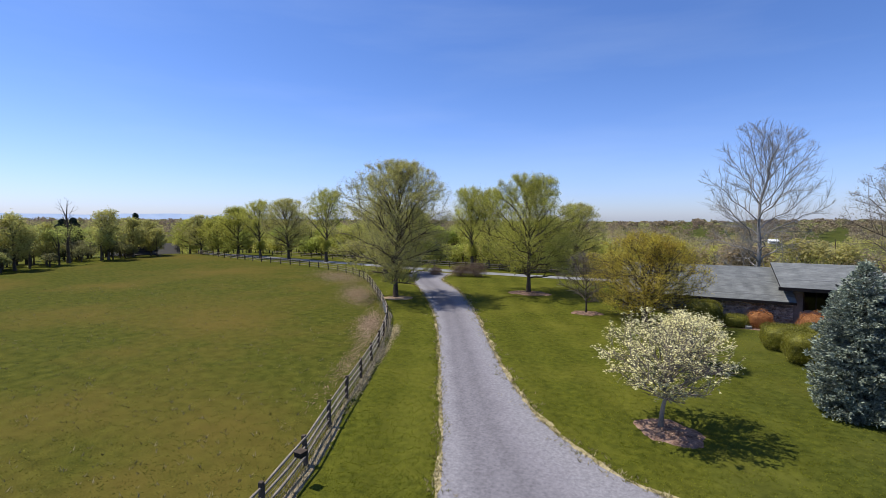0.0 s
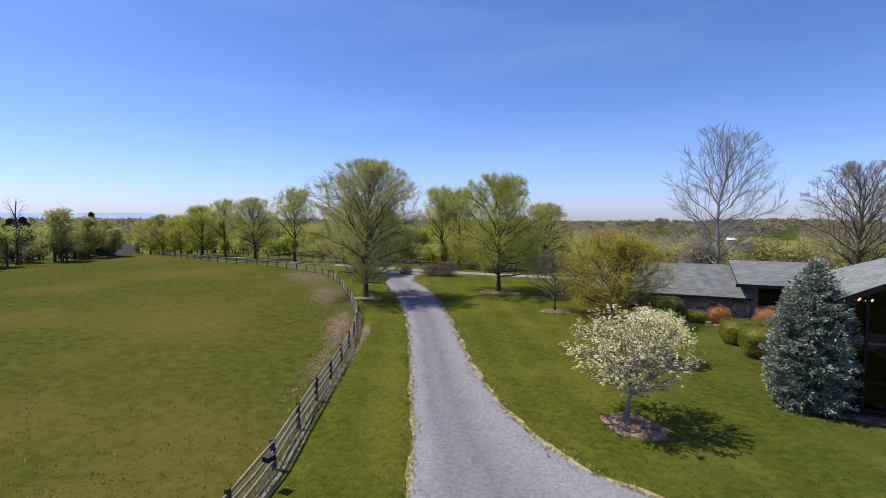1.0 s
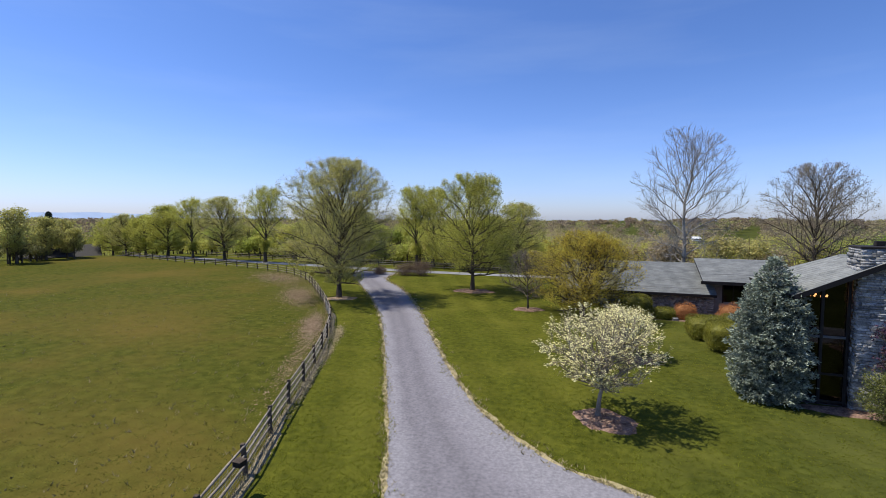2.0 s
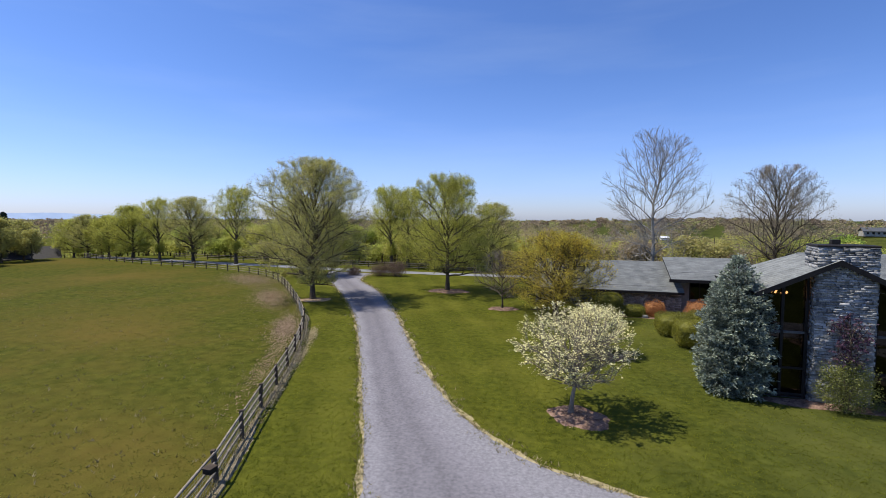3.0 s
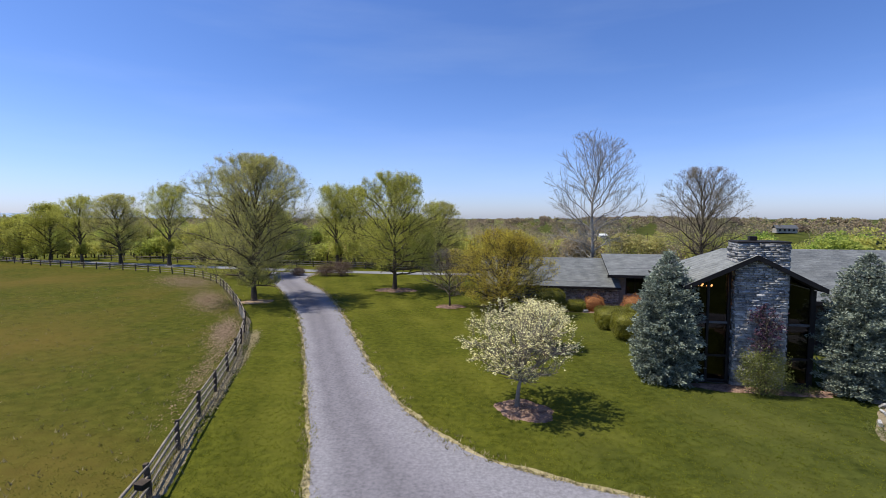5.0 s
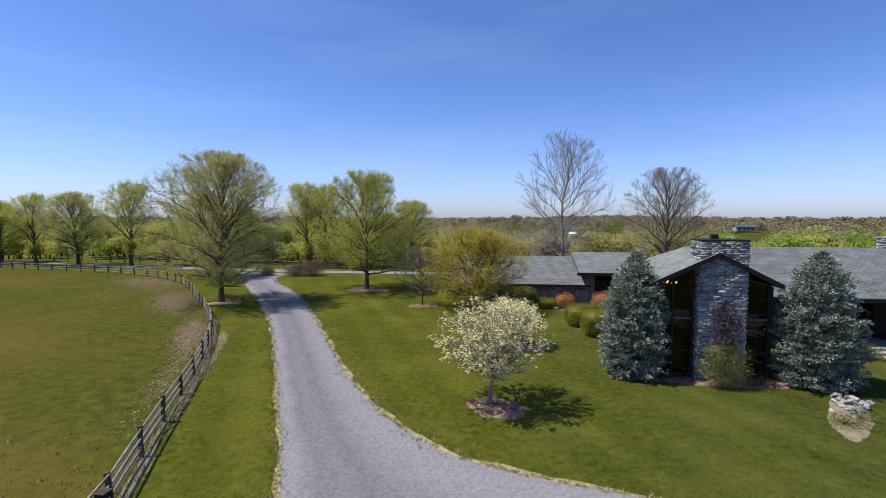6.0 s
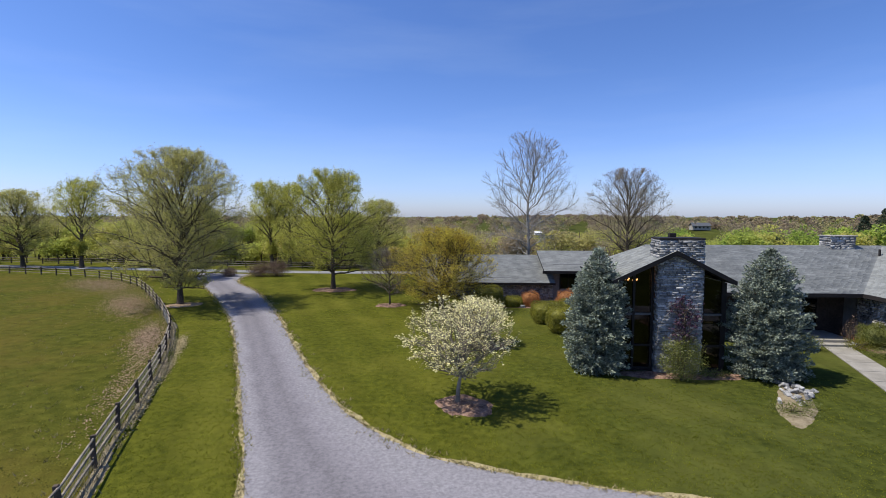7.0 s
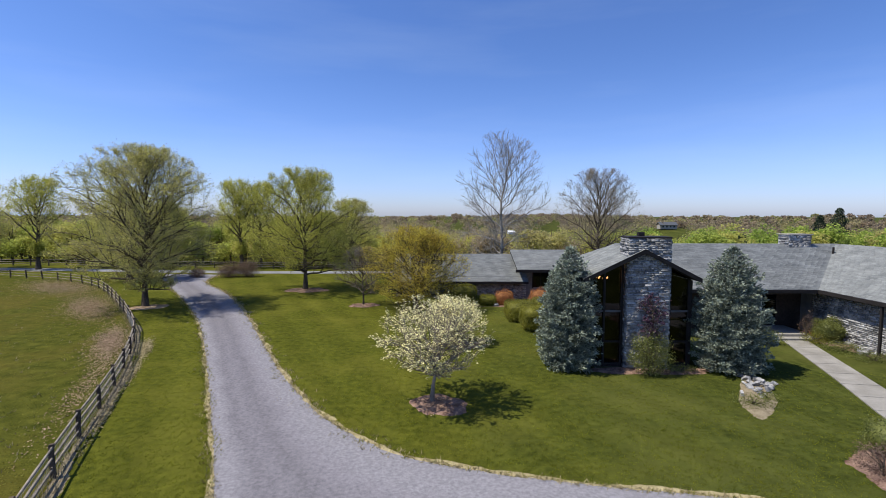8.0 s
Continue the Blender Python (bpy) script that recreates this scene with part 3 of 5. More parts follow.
def build_spruce(name, x, y, h, r, label, seed, whorls=25):
    """Blue spruce: a trunk, drooping boughs in tiers, each bough a spray of needle tufts."""
    rng = np.random.default_rng(seed)
    thing = empty(name, (x, y, 0), label, "spruce")
    trunk, pts, dirs, sizes = Tubes(), [], [], []
    trunk.add([(0, 0, -0.1), (0, 0, h * 0.5), (0.03, 0, h * 0.98)], [0.16, 0.09, 0.012], 8)
    for w in range(whorls):
        f = w / (whorls - 1)
        z = 0.15 + (h - 0.2) * f
        rr = r * min(1.0, 0.80 + 0.8 * f) * (1 - f ** 3.0) * (1 - 0.12 * f) + 0.05
        nb = max(int(11 * rr / r) + 3, 5)
        for b in range(nb):
            a = b * 2 * np.pi / nb + w * 1.1 + rng.uniform(-0.25, 0.25)
            ln = rr * rng.uniform(0.70, 1.16)
            out = np.array([math.cos(a), math.sin(a), 0])
            up0 = 0.10 + 0.5 * f
            k = max(int(ln / 0.11), 3)
            u = np.linspace(0.15, 1, k)
            bough = out * (u * ln)[:, None] + np.array([0, 0, 1.0]) * (z + (u * up0 - 0.30 * (1 - f) * u ** 2 + 0.22 * u ** 3) * ln * 0.6)[:, None]
            trunk.add([(0, 0, z), bough[k // 2], bough[-1]], [0.022, 0.014, 0.005], 4)
            side = np.array([-out[1], out[0], 0])
            for i in range(k):
                wide = 0.16 * ln * (1.25 - u[i]) + 0.10
                m = 6 + int(6 * u[i])
                off = rng.uniform(-1, 1, m)[:, None] * wide * side + rng.normal(size=(m, 3)) * 0.06
                pts.append(bough[i] + off + np.array([0, 0, -0.05]) * rng.uniform(0, 1))
                dirs.append(out + side * np.sign(off @ side)[:, None] * 0.7 + np.array([0, 0, 0.35]) + rng.normal(size=(m, 3)) * 0.35)
    p, d = np.concatenate(pts), np.concatenate(dirs)
    d /= np.linalg.norm(d, axis=1)[:, None]
    n = len(p)
    quads = []
    for turn in range(3):
        side = np.cross(d, rng.normal(size=(n, 3)))
        side /= np.linalg.norm(side, axis=1)[:, None]
        ln = rng.uniform(0.07, 0.14, (n, 1))
        dd = d + rng.normal(size=(n, 3)) * 0.35
        quads.append(np.stack([p, p + dd * ln * 0.5 + side * 0.028, p + dd * ln, p + dd * ln * 0.5 - side * 0.028], 1))
    v = np.concatenate(quads).reshape(-1, 3)
    tr = new("trunk", trunk.mesh("trunk", M_BARK))
    tr.parent = thing
    mesh_thing("needles", v, np.arange(len(v)).reshape(-1, 4), M_SPRUCE, thing)
    return thing


build_tree("maple_tree", (-26.0, 40.4, 0), 14.0, 7.0, 2.0, 0.22, M_LEAF, M_BARK, "large spreading shade tree with pale spring leaves beside the drive", 11,
           limbs=38, subs=11, twigs=10, leaves=84000, leaf_size=0.092, low=-0.05, rise=0.1, spread=0.11, twig_mat=M_TWIG)
build_tree("maple_tree", (-14.8, 49.9, 0), 13.0, 6.3, 2.2, 0.21, M_LEAF_GREEN, M_BARK, "rounded shade tree in fresh yellow-green leaf in a mulch ring", 12,
           limbs=32, subs=9, twigs=8, leaves=56000, leaf_size=0.105, low=-0.05, rise=0.1, spread=0.16, waist=0.38)
build_tree("golden_tree", (-2.4, 40.1, 0), 7.0, 4.8, 0.7, 0.12, M_LEAF_GOLD, M_BARK, "broad low tree with golden-green new leaves", 13,
           limbs=40, subs=9, twigs=8, leaves=46000, leaf_size=0.085, stems=4, low=0.05, rise=0.1, spread=0.11, fill=0.2)
build_tree("dogwood_tree", (-0.45, 19.55, 0), 4.55, 2.5, 1.7, 0.095, M_BLOSSOM, M_TWIG, "flowering dogwood full of cream blossom in a mulch ring", 14,
           limbs=24, subs=8, twigs=6, leaves=9500, leaf_size=0.085, flat_top=0.35, low=0.22, spread=0.035, twig_mat=M_TWIG, fill=0.0, level=0.8, waist=0.40, leaf_where=0.25)
build_tree("dogwood_tree", (0.7, 28.9, 0), 3.0, 1.7, 0.9, 0.08, M_BLOSSOM, M_PALE_BARK, "smaller dogwood in cream blossom behind another dogwood", 15,
           limbs=16, subs=6, twigs=5, leaves=12000, leaf_size=0.085, flat_top=0.4, low=0.25, spread=0.09, twig_mat=M_BARK, level=0.7, fill=0.3)
build_tree("young_tree", (-7.1, 41.35, 0), 5.2, 2.6, 1.3, 0.07, M_BROWN, M_BARK, "small young tree, nearly bare with reddish buds", 16,
           limbs=18, subs=8, twigs=7, leaves=3000, leaf_size=0.05, low=0.2, twig_mat=M_TWIG, fill=0)
build_tree("sycamore_tree", (9.7, 78, -5), 27.0, 8.2, 5.0, 0.36, M_LEAF, M_PALE_BARK, "tall bare tree with pale branches behind the house", 17,
           limbs=30, subs=12, twigs=14, leaves=0, low=-0.05, rise=0.3, twig_mat=M_PALE_BARK, limb_r=0.36)
build_tree("bare_tree", (27.3, 82, -6), 22.3, 8.6, 4.5, 0.34, M_BUD, M_BARK, "round-headed tree with brown buds behind the house", 18,
           limbs=36, subs=11, twigs=11, leaves=26000, leaf_size=0.12, low=-0.05, rise=0.1, twig_mat=M_TWIG, fill=0.3, waist=0.5)

row_a = build_tree("roadside_tree", (-59.0, 67.8, 0), 13.6, 4.4, 2.2, 0.27, M_LEAF_GREEN, M_BARK, "upright roadside tree with sparse yellow-green leaves", 21,
                   limbs=22, subs=8, twigs=5, leaves=22000, leaf_size=0.145, low=0.4, rise=0.1, spread=0.22, waist=0.62, group="roadside trees")
row_b = build_tree("roadside_tree", (-68.6, 68.0, 0), 11.8, 5.2, 2.2, 0.27, M_LEAF, M_BARK, "roadside tree with pale spring leaves", 22,
                   limbs=30, subs=8, twigs=5, leaves=25000, leaf_size=0.14, low=0.15, rise=0.1, spread=0.2, waist=0.5, group="roadside trees")
row_c = build_tree("roadside_tree", (-85.5, 70, 0), 10.3, 5.0, 1.6, 0.26, M_LEAF_GREEN, M_BARK, "dense roadside tree in fresh green leaf", 23,
                   limbs=26, subs=8, twigs=5, leaves=28000, leaf_size=0.175, low=0.0, rise=0.1, spread=0.28, group="roadside trees")
for src, x, y, deg, s in ((row_a, -76.6, 68.1, 80, 0.87), (row_c, -93.3, 71.1, 140, 0.82), (row_b, -99.7, 71.5, 30, 0.76), (row_b, -38.5, 57.0, 200, 0.95),
                          (row_c, -106, 73, 60, 0.8), (row_a, -31.5, 73, 150, 1.0), (row_a, -29.0, 74, 20, 0.98), (row_c, -45.0, 76, 250, 0.95), (row_b, -14.3, 72, 120, 0.9), (row_c, -24, 72, 10, 0.75), (row_c, -19, 74, 110, 0.85)):
    copy_thing(src, turned((x, y, float(ground_z(x, y))), deg, s))


def woods(name, spots, leaves, size, mat, label, seed, trunks=True, lobes=11):
    """Many crowns, each of rounded lobes of leaves in a tone of its own, on simple trunks; spots: x, y, height, radius, tone."""
    rng = np.random.default_rng(seed)
    vs, tones, stems = [], [], Tubes()
    for x, y, h, r, tone in spots:
        z0 = float(ground_z(x, y))
        d = rng.normal(size=(lobes, 3))
        d /= np.linalg.norm(d, axis=1)[:, None]
        d[:, 2] = np.abs(d[:, 2]) * 1.1 - 0.35
        c = d * rng.uniform(0.25, 0.72, (lobes, 1)) * r * np.array([1, 1, 0.85])
        c[:, 2] = np.clip(c[:, 2] + h * 0.60, h * 0.18, h - 0.36 * r)
        lr = r * rng.uniform(0.28, 0.46, lobes)
        pick = rng.integers(0, lobes, leaves)
        e = rng.normal(size=(leaves, 3))
        e[:, 2] += 0.35
        e /= np.linalg.norm(e, axis=1)[:, None]
        p = c[pick] + e * (rng.uniform(0.25, 1, (leaves, 1)) ** 0.35) * lr[pick][:, None] + np.array([x, y, z0])
        vs.append(leaf_tris(p, size if size < 1 else size * math.hypot(x, y) / 600, rng, 0.9, 0.5)[0])
        tones.append(np.full(leaves * 3, tone + rng.normal() * 0.05))
        if trunks:
            stems.add([(x, y, z0 - 0.3), (x + rng.normal() * 0.2, y, z0 + h * 0.4), (x + rng.normal() * 0.5, y, z0 + h * 0.85)], [0.16, 0.11, 0.03], 5)
            for i in range(5):
                t = c[i] + np.array([x, y, z0])
                stems.add([(x, y, z0 + h * rng.uniform(0.2, 0.5)), t * 0.6 + np.array([x, y, z0 + h * 0.4]) * 0.4, t], [0.07, 0.05, 0.02], 3)
    thing = empty(name, (0, 0, 0), label, "woods")
    thing["kind"] = "stuff"
    v = np.concatenate(vs)
    ob = mesh_thing("crowns", v, np.arange(len(v)).reshape(-1, 3), mat, thing, kind="stuff")
    ob.data.attributes.new("tone", "FLOAT", "POINT").data.foreach_set("value", np.clip(np.concatenate(tones), 0, 1).astype(np.float32))
    if trunks:
        s = new("trunks", stems.mesh("trunks", M_BARK))
        s.parent = thing
        tagged(s, kind="stuff")


rng = np.random.default_rng(5)
spots = []
for i in range(230):                                   # beyond the road
    x = rng.uniform(-125, -2)
    spots.append((x, (rng.uniform(79, 105) if i % 3 else rng.uniform(76, 82)) + max(0, -x - 60) * 0.12, rng.uniform(6.0, 8.6) if i % 3 else rng.uniform(2.5, 4.5), rng.uniform(2.6, 4.0), rng.uniform(0.40, 0.85)))
woods("roadside_woods", spots, 1000, 0.30, M_WOODS, "thicket of yellow-green young trees beyond the road", 6)
spots = []
for i in range(300):                                  # the valley behind the house
    a, d = radians(rng.uniform(-22, 50)), rng.uniform(92, 240)
    x, y = d * math.sin(a), d * math.cos(a)
    tall = (8.0 - d * 0.004) - float(ground_z(x, y))
    if d < 310 and (abs(x / y - 0.146) < 0.014 or abs(x / y - 0.478) < 0.022):
        tall -= d * 0.05
    if tall < 5:
        continue
    green = float(smooth(-0.05, 0.75, x / y))
    spots.append((x, y, min(rng.uniform(0.66, 0.98) * tall, 20), min(rng.uniform(4.0, 6.8), tall * 0.45), np.clip(0.22 + 0.55 * green + rng.normal() * 0.20, 0.05, 0.95)))
woods("valley_woods", spots, 1500, 0.42, M_WOODS, "spring woodland in the valley behind the house", 7)
spots = []
for i in range(1500):                                 # the ridge
    a, d = radians(rng.uniform(-80, 58)), rng.uniform(280, 1000)
    x, y = d * math.sin(a), d * math.cos(a)
    if abs(x / y - 0.478) < 0.04 and d < 400:
        continue
    spots.append((x, y, rng.uniform(8, 12), rng.uniform(7, 11), rng.uniform(0.1, 0.75)))
woods("ridge_woods", spots, 170, 1.7, M_FAR_WOODS, "brown and grey-green woods on a distant ridge", 8, False, 7)
spots = []
for i in range(95):                                   # hedgerow at the field's far side
    k = rng.uniform(0, 1)
    q = hr[int((0.06 + 0.6 * k) * (len(hr) - 1))]
    big = rng.uniform() < 0.22
    spots.append((q[0] - rng.uniform(1, 16), q[1] + rng.uniform(-3, 3), rng.uniform(6.5, 9.5) if big else rng.uniform(2.0, 4.2), rng.uniform(2.4, 3.4) if big else rng.uniform(1.4, 2.4), rng.uniform(0.55, 0.95) if big else rng.uniform(0.05, 0.6)))
woods("hedgerow", spots, 1000, 0.20, M_HEDGEROW, "overgrown hedgerow of shrubs and young trees along the field", 9)

build_spruce("blue_spruce", 6.68, 24.4, 6.3, 1.62, "dense blue spruce standing close to the house", 31)
build_spruce("blue_spruce", 14.9, 23.9, 6.35, 1.85, "dense blue spruce at the corner of the house", 32)


# ---- fences ----
def build_fence(name, line, step, label, rails=3, height=1.02, seed=3):
    rng = np.random.default_rng(seed)
    pts = resample(line, step)
    thing = empty(name, (pts[0][0], pts[0][1], 0), label, "fence")
    o = Vector((pts[0][0], pts[0][1], 0))
    post_me = []
    for k in range(3):
        bm = box_bm(-0.065, 0.065, -0.065, 0.065, -0.2, height + 0.03 * k, 0.012)
        bmesh.ops.subdivide_edges(bm, edges=[e for e in bm.edges if e.calc_length() > 0.5], cuts=3)
        for v in bm.verts:
            v.co.x += 0.012 * math.sin(v.co.z * 7 + k)
            v.co.y += 0.012 * math.cos(v.co.z * 6 + 2 * k)
        me = bpy.data.meshes.new("post")
        bm.to_mesh(me)
        bm.free()
        me.materials.append(M_POST)
        post_me.append(me)
    for i, (x, y) in enumerate(pts):
        p = new("post", post_me[i % 3])
        p.parent = thing
        d = pts[min(i + 1, len(pts) - 1)] - pts[max(i - 1, 0)]
        p.matrix_local = Matrix.Translation((x - o.x, y - o.y, float(ground_z(x, y)))) @ Euler((rng.normal() * 0.03, rng.normal() * 0.03, math.atan2(d[1], d[0]))).to_matrix().to_4x4()
    for i in range(len(pts) - 1):
        for r in range(rails):
            z = height * (0.30 + 0.31 * r) + rng.normal() * 0.012
            a = Vector((*pts[i], z + rng.normal() * 0.015)) - o
            b = Vector((*pts[i + 1], z + rng.normal() * 0.015)) - o
            t = Tubes()
            m = (a + b) / 2 + Vector((rng.normal() * 0.015, rng.normal() * 0.015, -0.02 + rng.normal() * 0.012))
            e = (b - a).normalized() * 0.09
            t.add([a - e, m, b + e], [0.034, 0.048, 0.036], 6)
            ob = new("rail", t.mesh("rail", M_RAIL))
            ob.parent = thing
    return thing


near_fence = build_fence("pasture_fence", FENCE[:13], 2.75, "weathered three-rail split-rail fence beside the drive")
mesh_line = resample(FENCE[:11], 0.16)
wires = Tubes()
for x, y in mesh_line:
    wires.add([(x - 0.07 - FENCE[0][0], y - 0.03 - FENCE[0][1], 0.03), (x - 0.07 - FENCE[0][0], y - 0.03 - FENCE[0][1], 0.86)], [0.004, 0.004], 3)
for z in (0.05, 0.18, 0.31, 0.44, 0.58, 0.72, 0.86):
    wires.add(np.concatenate([mesh_line - np.array(FENCE[0]) - (0.07, 0.03), np.full((len(mesh_line), 1), z)], 1), np.full(len(mesh_line), 0.004), 3)
net = new("wire_mesh", wires.mesh("wire_mesh", M_WIRE))
net.parent = near_fence
tagged(net, "grey woven wire stapled to the rails", kind="stuff")
build_fence("pasture_fence", FENCE[12:], 2.9, "weathered three-rail fence along the road", seed=4)
build_fence("road_fence", [(-80, 74.5), (-55, 72.3), (-33, 70.2), (-14, 69.6), (8, 71)], 3.0, "dark rail fence beyond the road", seed=5)


# ---- house ----
house = empty("house", (10.3, 24.2, 0), "long low stone house with grey shingle roofs and a glass gable", "house")
HOME = Vector((10.3, 24.2, 0))


def house_part(name, bm, mat, label="", parent=None):
    bmesh.ops.translate(bm, verts=bm.verts, vec=-HOME)
    ob = part(name, bm, mat, parent or house, label)
    return ob


def roof_slope(a, b, c, d, label="", parent=None, exposure=0.15, seed=0, mat=None):
    """A slope with eave a-b and ridge d-c: a deck, and lapped shingle courses on it."""
    rng = np.random.default_rng(seed)
    a, b, c, d = (Vector(p) for p in (a, b, c, d))
    bm = prism_bm([a, b, c, d], 0.16)
    deck = house_part("roof", bm, M_TRIM, label)
    nrm = (b - a).cross(d - a).normalized()
    n = max(int(((d - a).length + (c - b).length) / 2 / exposure), 2)
    vs, fs = [], []
    for i in range(n):
        f0, f1 = i / n, min((i + 1.12) / n, 1.0)
        l0, r0, l1, r1 = a.lerp(d, f0), b.lerp(c, f0), a.lerp(d, f1), b.lerp(c, f1)
        w = (r0 - l0).length
        k = max(int(w / 0.42), 1)
        cuts = [0.0] + sorted(min(max((j + rng.uniform(-0.22, 0.22)) / k, 0.0), 1.0) for j in range(1, k)) + [1.0]
        for u0, u1 in zip(cuts[:-1], cuts[1:]):
            lift = 0.008 + rng.uniform(0, 0.004)
            drop = rng.uniform(-0.018, 0.018) / max((d - a).length, 0.1)
            p = [a.lerp(d, max(f0 + drop, -0.002)).lerp(b.lerp(c, max(f0 + drop, -0.002)), u) for u in (u0, u1)]
            q = [l1.lerp(r1, u1), l1.lerp(r1, u0)]
            s = len(vs)
            vs += [p[0] + nrm * lift - HOME, p[1] + nrm * lift - HOME, q[0] + nrm * 0.006 - HOME, q[1] + nrm * 0.006 - HOME, p[0] - HOME, p[1] - HOME]
            fs += [(s, s + 1, s + 2, s + 3), (s + 4, s + 5, s + 1, s)]
    ob = mesh_thing("shingles", [tuple(v) for v in vs], fs, mat or M_SHINGLE, deck, kind="stuff")
    return deck


# great room: gable towards the lawn, hipped at the back
RX, RZ, RY0, RY1, RYB = 10.28, 6.28, 23.67, 28.2, 30.6
EL, ER, EZ = 7.2, 13.2, 4.78
roof_slope((EL, RYB, EZ), (EL, RY0, EZ), (RX, RY0, RZ), (RX, RY1, RZ), seed=1)
roof_slope((ER, RY0, EZ), (ER, RYB + 6, EZ), (RX, RY1, RZ), (RX, RY0, RZ), seed=2)
roof_slope((ER, RYB, EZ), (EL, RYB, EZ), (RX - 0.02, RY1, RZ), (RX + 0.02, RY1, RZ), seed=12, exposure=0.4)
for x0, z0, x1, z1 in ((EL, EZ, RX, RZ), (RX, RZ, ER, EZ)):
    house_part("bargeboard", prism_bm([(x0, RY0 - 0.05, z0 - 0.20), (x1, RY0 - 0.05, z1 - 0.20), (x1, RY0 - 0.05, z1 + 0.03), (x0, RY0 - 0.05, z0 + 0.03)], -0.05), M_TRIM, "dark bargeboard")
WY = 24.35
for x in (7.55, 13.0):
    house_part("wall", box_bm(x - 0.12, x + 0.12, WY, 30.2, -0.2, EZ - 0.16), M_TRIM)
house_part("wall", box_bm(7.67, 12.88, 30.0, 30.2, 0.0, 4.6), M_BROWN_WALL)
house_part("floor_slab", box_bm(7.67, 12.88, WY, 30.0, -0.2, 0.02), M_ROOM)


def glass_bay(x0, x1, posts, beams):
    """Dark-framed panes from the floor up to the roof slope."""
    def top(x):
        return RZ - 0.34 - (RZ - EZ) * abs(x - RX) / (RX - EL)
    xs = [x0] + posts + [x1]
    for x in xs:
        house_part("mullion", box_bm(x - 0.055, x + 0.055, WY - 0.02, WY + 0.12, -0.1, top(x) + 0.08), M_TRIM)
    for a, b in zip(xs[:-1], xs[1:]):
        zs = [0.15] + beams
        for z in zs:
            # upper transoms take a paler grey: their reflected light, put in as colour
            house_part("transom", box_bm(a + 0.055, b - 0.055, WY - 0.01, WY + 0.11, z - 0.05, z + 0.05), M_FASCIA if z > 2 else M_TRIM)
        for z0, z1 in zip(zs, beams + [None]):
            bm = bmesh.new()
            za, zb = (z1, z1) if z1 else (top(a) + 0.1, top(b) + 0.1)
            bm.faces.new([bm.verts.new(p) for p in ((a + 0.05, WY + 0.05, z0), (b - 0.05, WY + 0.05, z0), (b - 0.05, WY + 0.05, zb), (a + 0.05, WY + 0.05, za))])
            g = house_part("pane", bm, M_GLASS)
            g.visible_shadow = False


glass_bay(7.62, 9.42, [8.5], [1.35, 2.98])
glass_bay(11.95, 12.95, [], [1.35, 2.98])

# stone chimney through the gable
CH = (9.60, 11.68, 23.83, 25.2)
chim = house_part("chimney", box_bm(CH[0] + 0.05, CH[1] - 0.05, CH[2] + 0.05, CH[3] - 0.05, -0.2, 6.84), M_MORTAR, "grey ledgestone chimney")
house_part("cap", box_bm(CH[0] - 0.05, CH[1] + 0.05, CH[2] - 0.05, CH[3] + 0.05, 6.84, 6.93, 0.02), M_TRIM, "dark metal chimney cap", chim)
house_part("flue", box_bm(10.3, 10.62, 24.6, 24.92, 6.93, 7.14, 0.02), M_TRIM, "", chim)

# main range with its ridge along the house
roof_slope((13.2, 30.2, 3.2), (24.5, 30.2, 3.2), (30.3, 36, 5.87), (13.2, 36, 5.87), seed=3)
roof_slope((36, 41.8, 3.2), (13.2, 41.8, 3.2), (13.2, 36, 5.87), (30.3, 36, 5.87), seed=4, exposure=0.6)
roof_slope((24.5, 30.2, 3.2), (24.5, 19, 3.2), (30.3, 19, 5.87), (30.3, 36, 5.87), seed=5)
roof_slope((36, 19, 3.2), (36, 41.8, 3.2), (30.3, 36, 5.87), (30.3, 19, 5.87), seed=6, exposure=0.6)
house_part("wall", box_bm(13.12, 25.3, 32.7, 32.95, -0.3, 3.9), M_BROWN_WALL)
house_part("wall", box_bm(25.3, 25.55, 19.2, 32.7, -0.3, 3.2), M_MORTAR)
house_part("wall", box_bm(13, 35.4, 41, 41.25, -0.3, 3.3), M_BROWN_WALL)
house_part("wall", box_bm(35.2, 35.4, 19.2, 41, -0.3, 3.3), M_BROWN_WALL)
house_part("wall", box_bm(25.55, 35.2, 19.2, 19.4, -0.3, 5.0), M_BROWN_WALL)
house_part("soffit", box_bm(13.2, 25.3, 30.3, 32.7, 3.0, 3.04), M_TRIM)
ch2 = house_part("chimney", box_bm(26.3, 28.0, 35.5, 36.6, 4.6, 6.55), M_MORTAR, "low ledgestone chimney on the ridge")
house_part("cap", box_bm(26.2, 28.1, 35.4, 36.7, 6.55, 6.63, 0.02), M_CONCRETE, "", ch2)
bm = bmesh.new()
bmesh.ops.create_cone(bm, cap_ends=True, segments=12, radius1=0.07, radius2=0.07, depth=0.6, matrix=Matrix.Translation((28.9, 34.5, 5.4)))
house_part("vent_pipe", bm, M_TRIM)

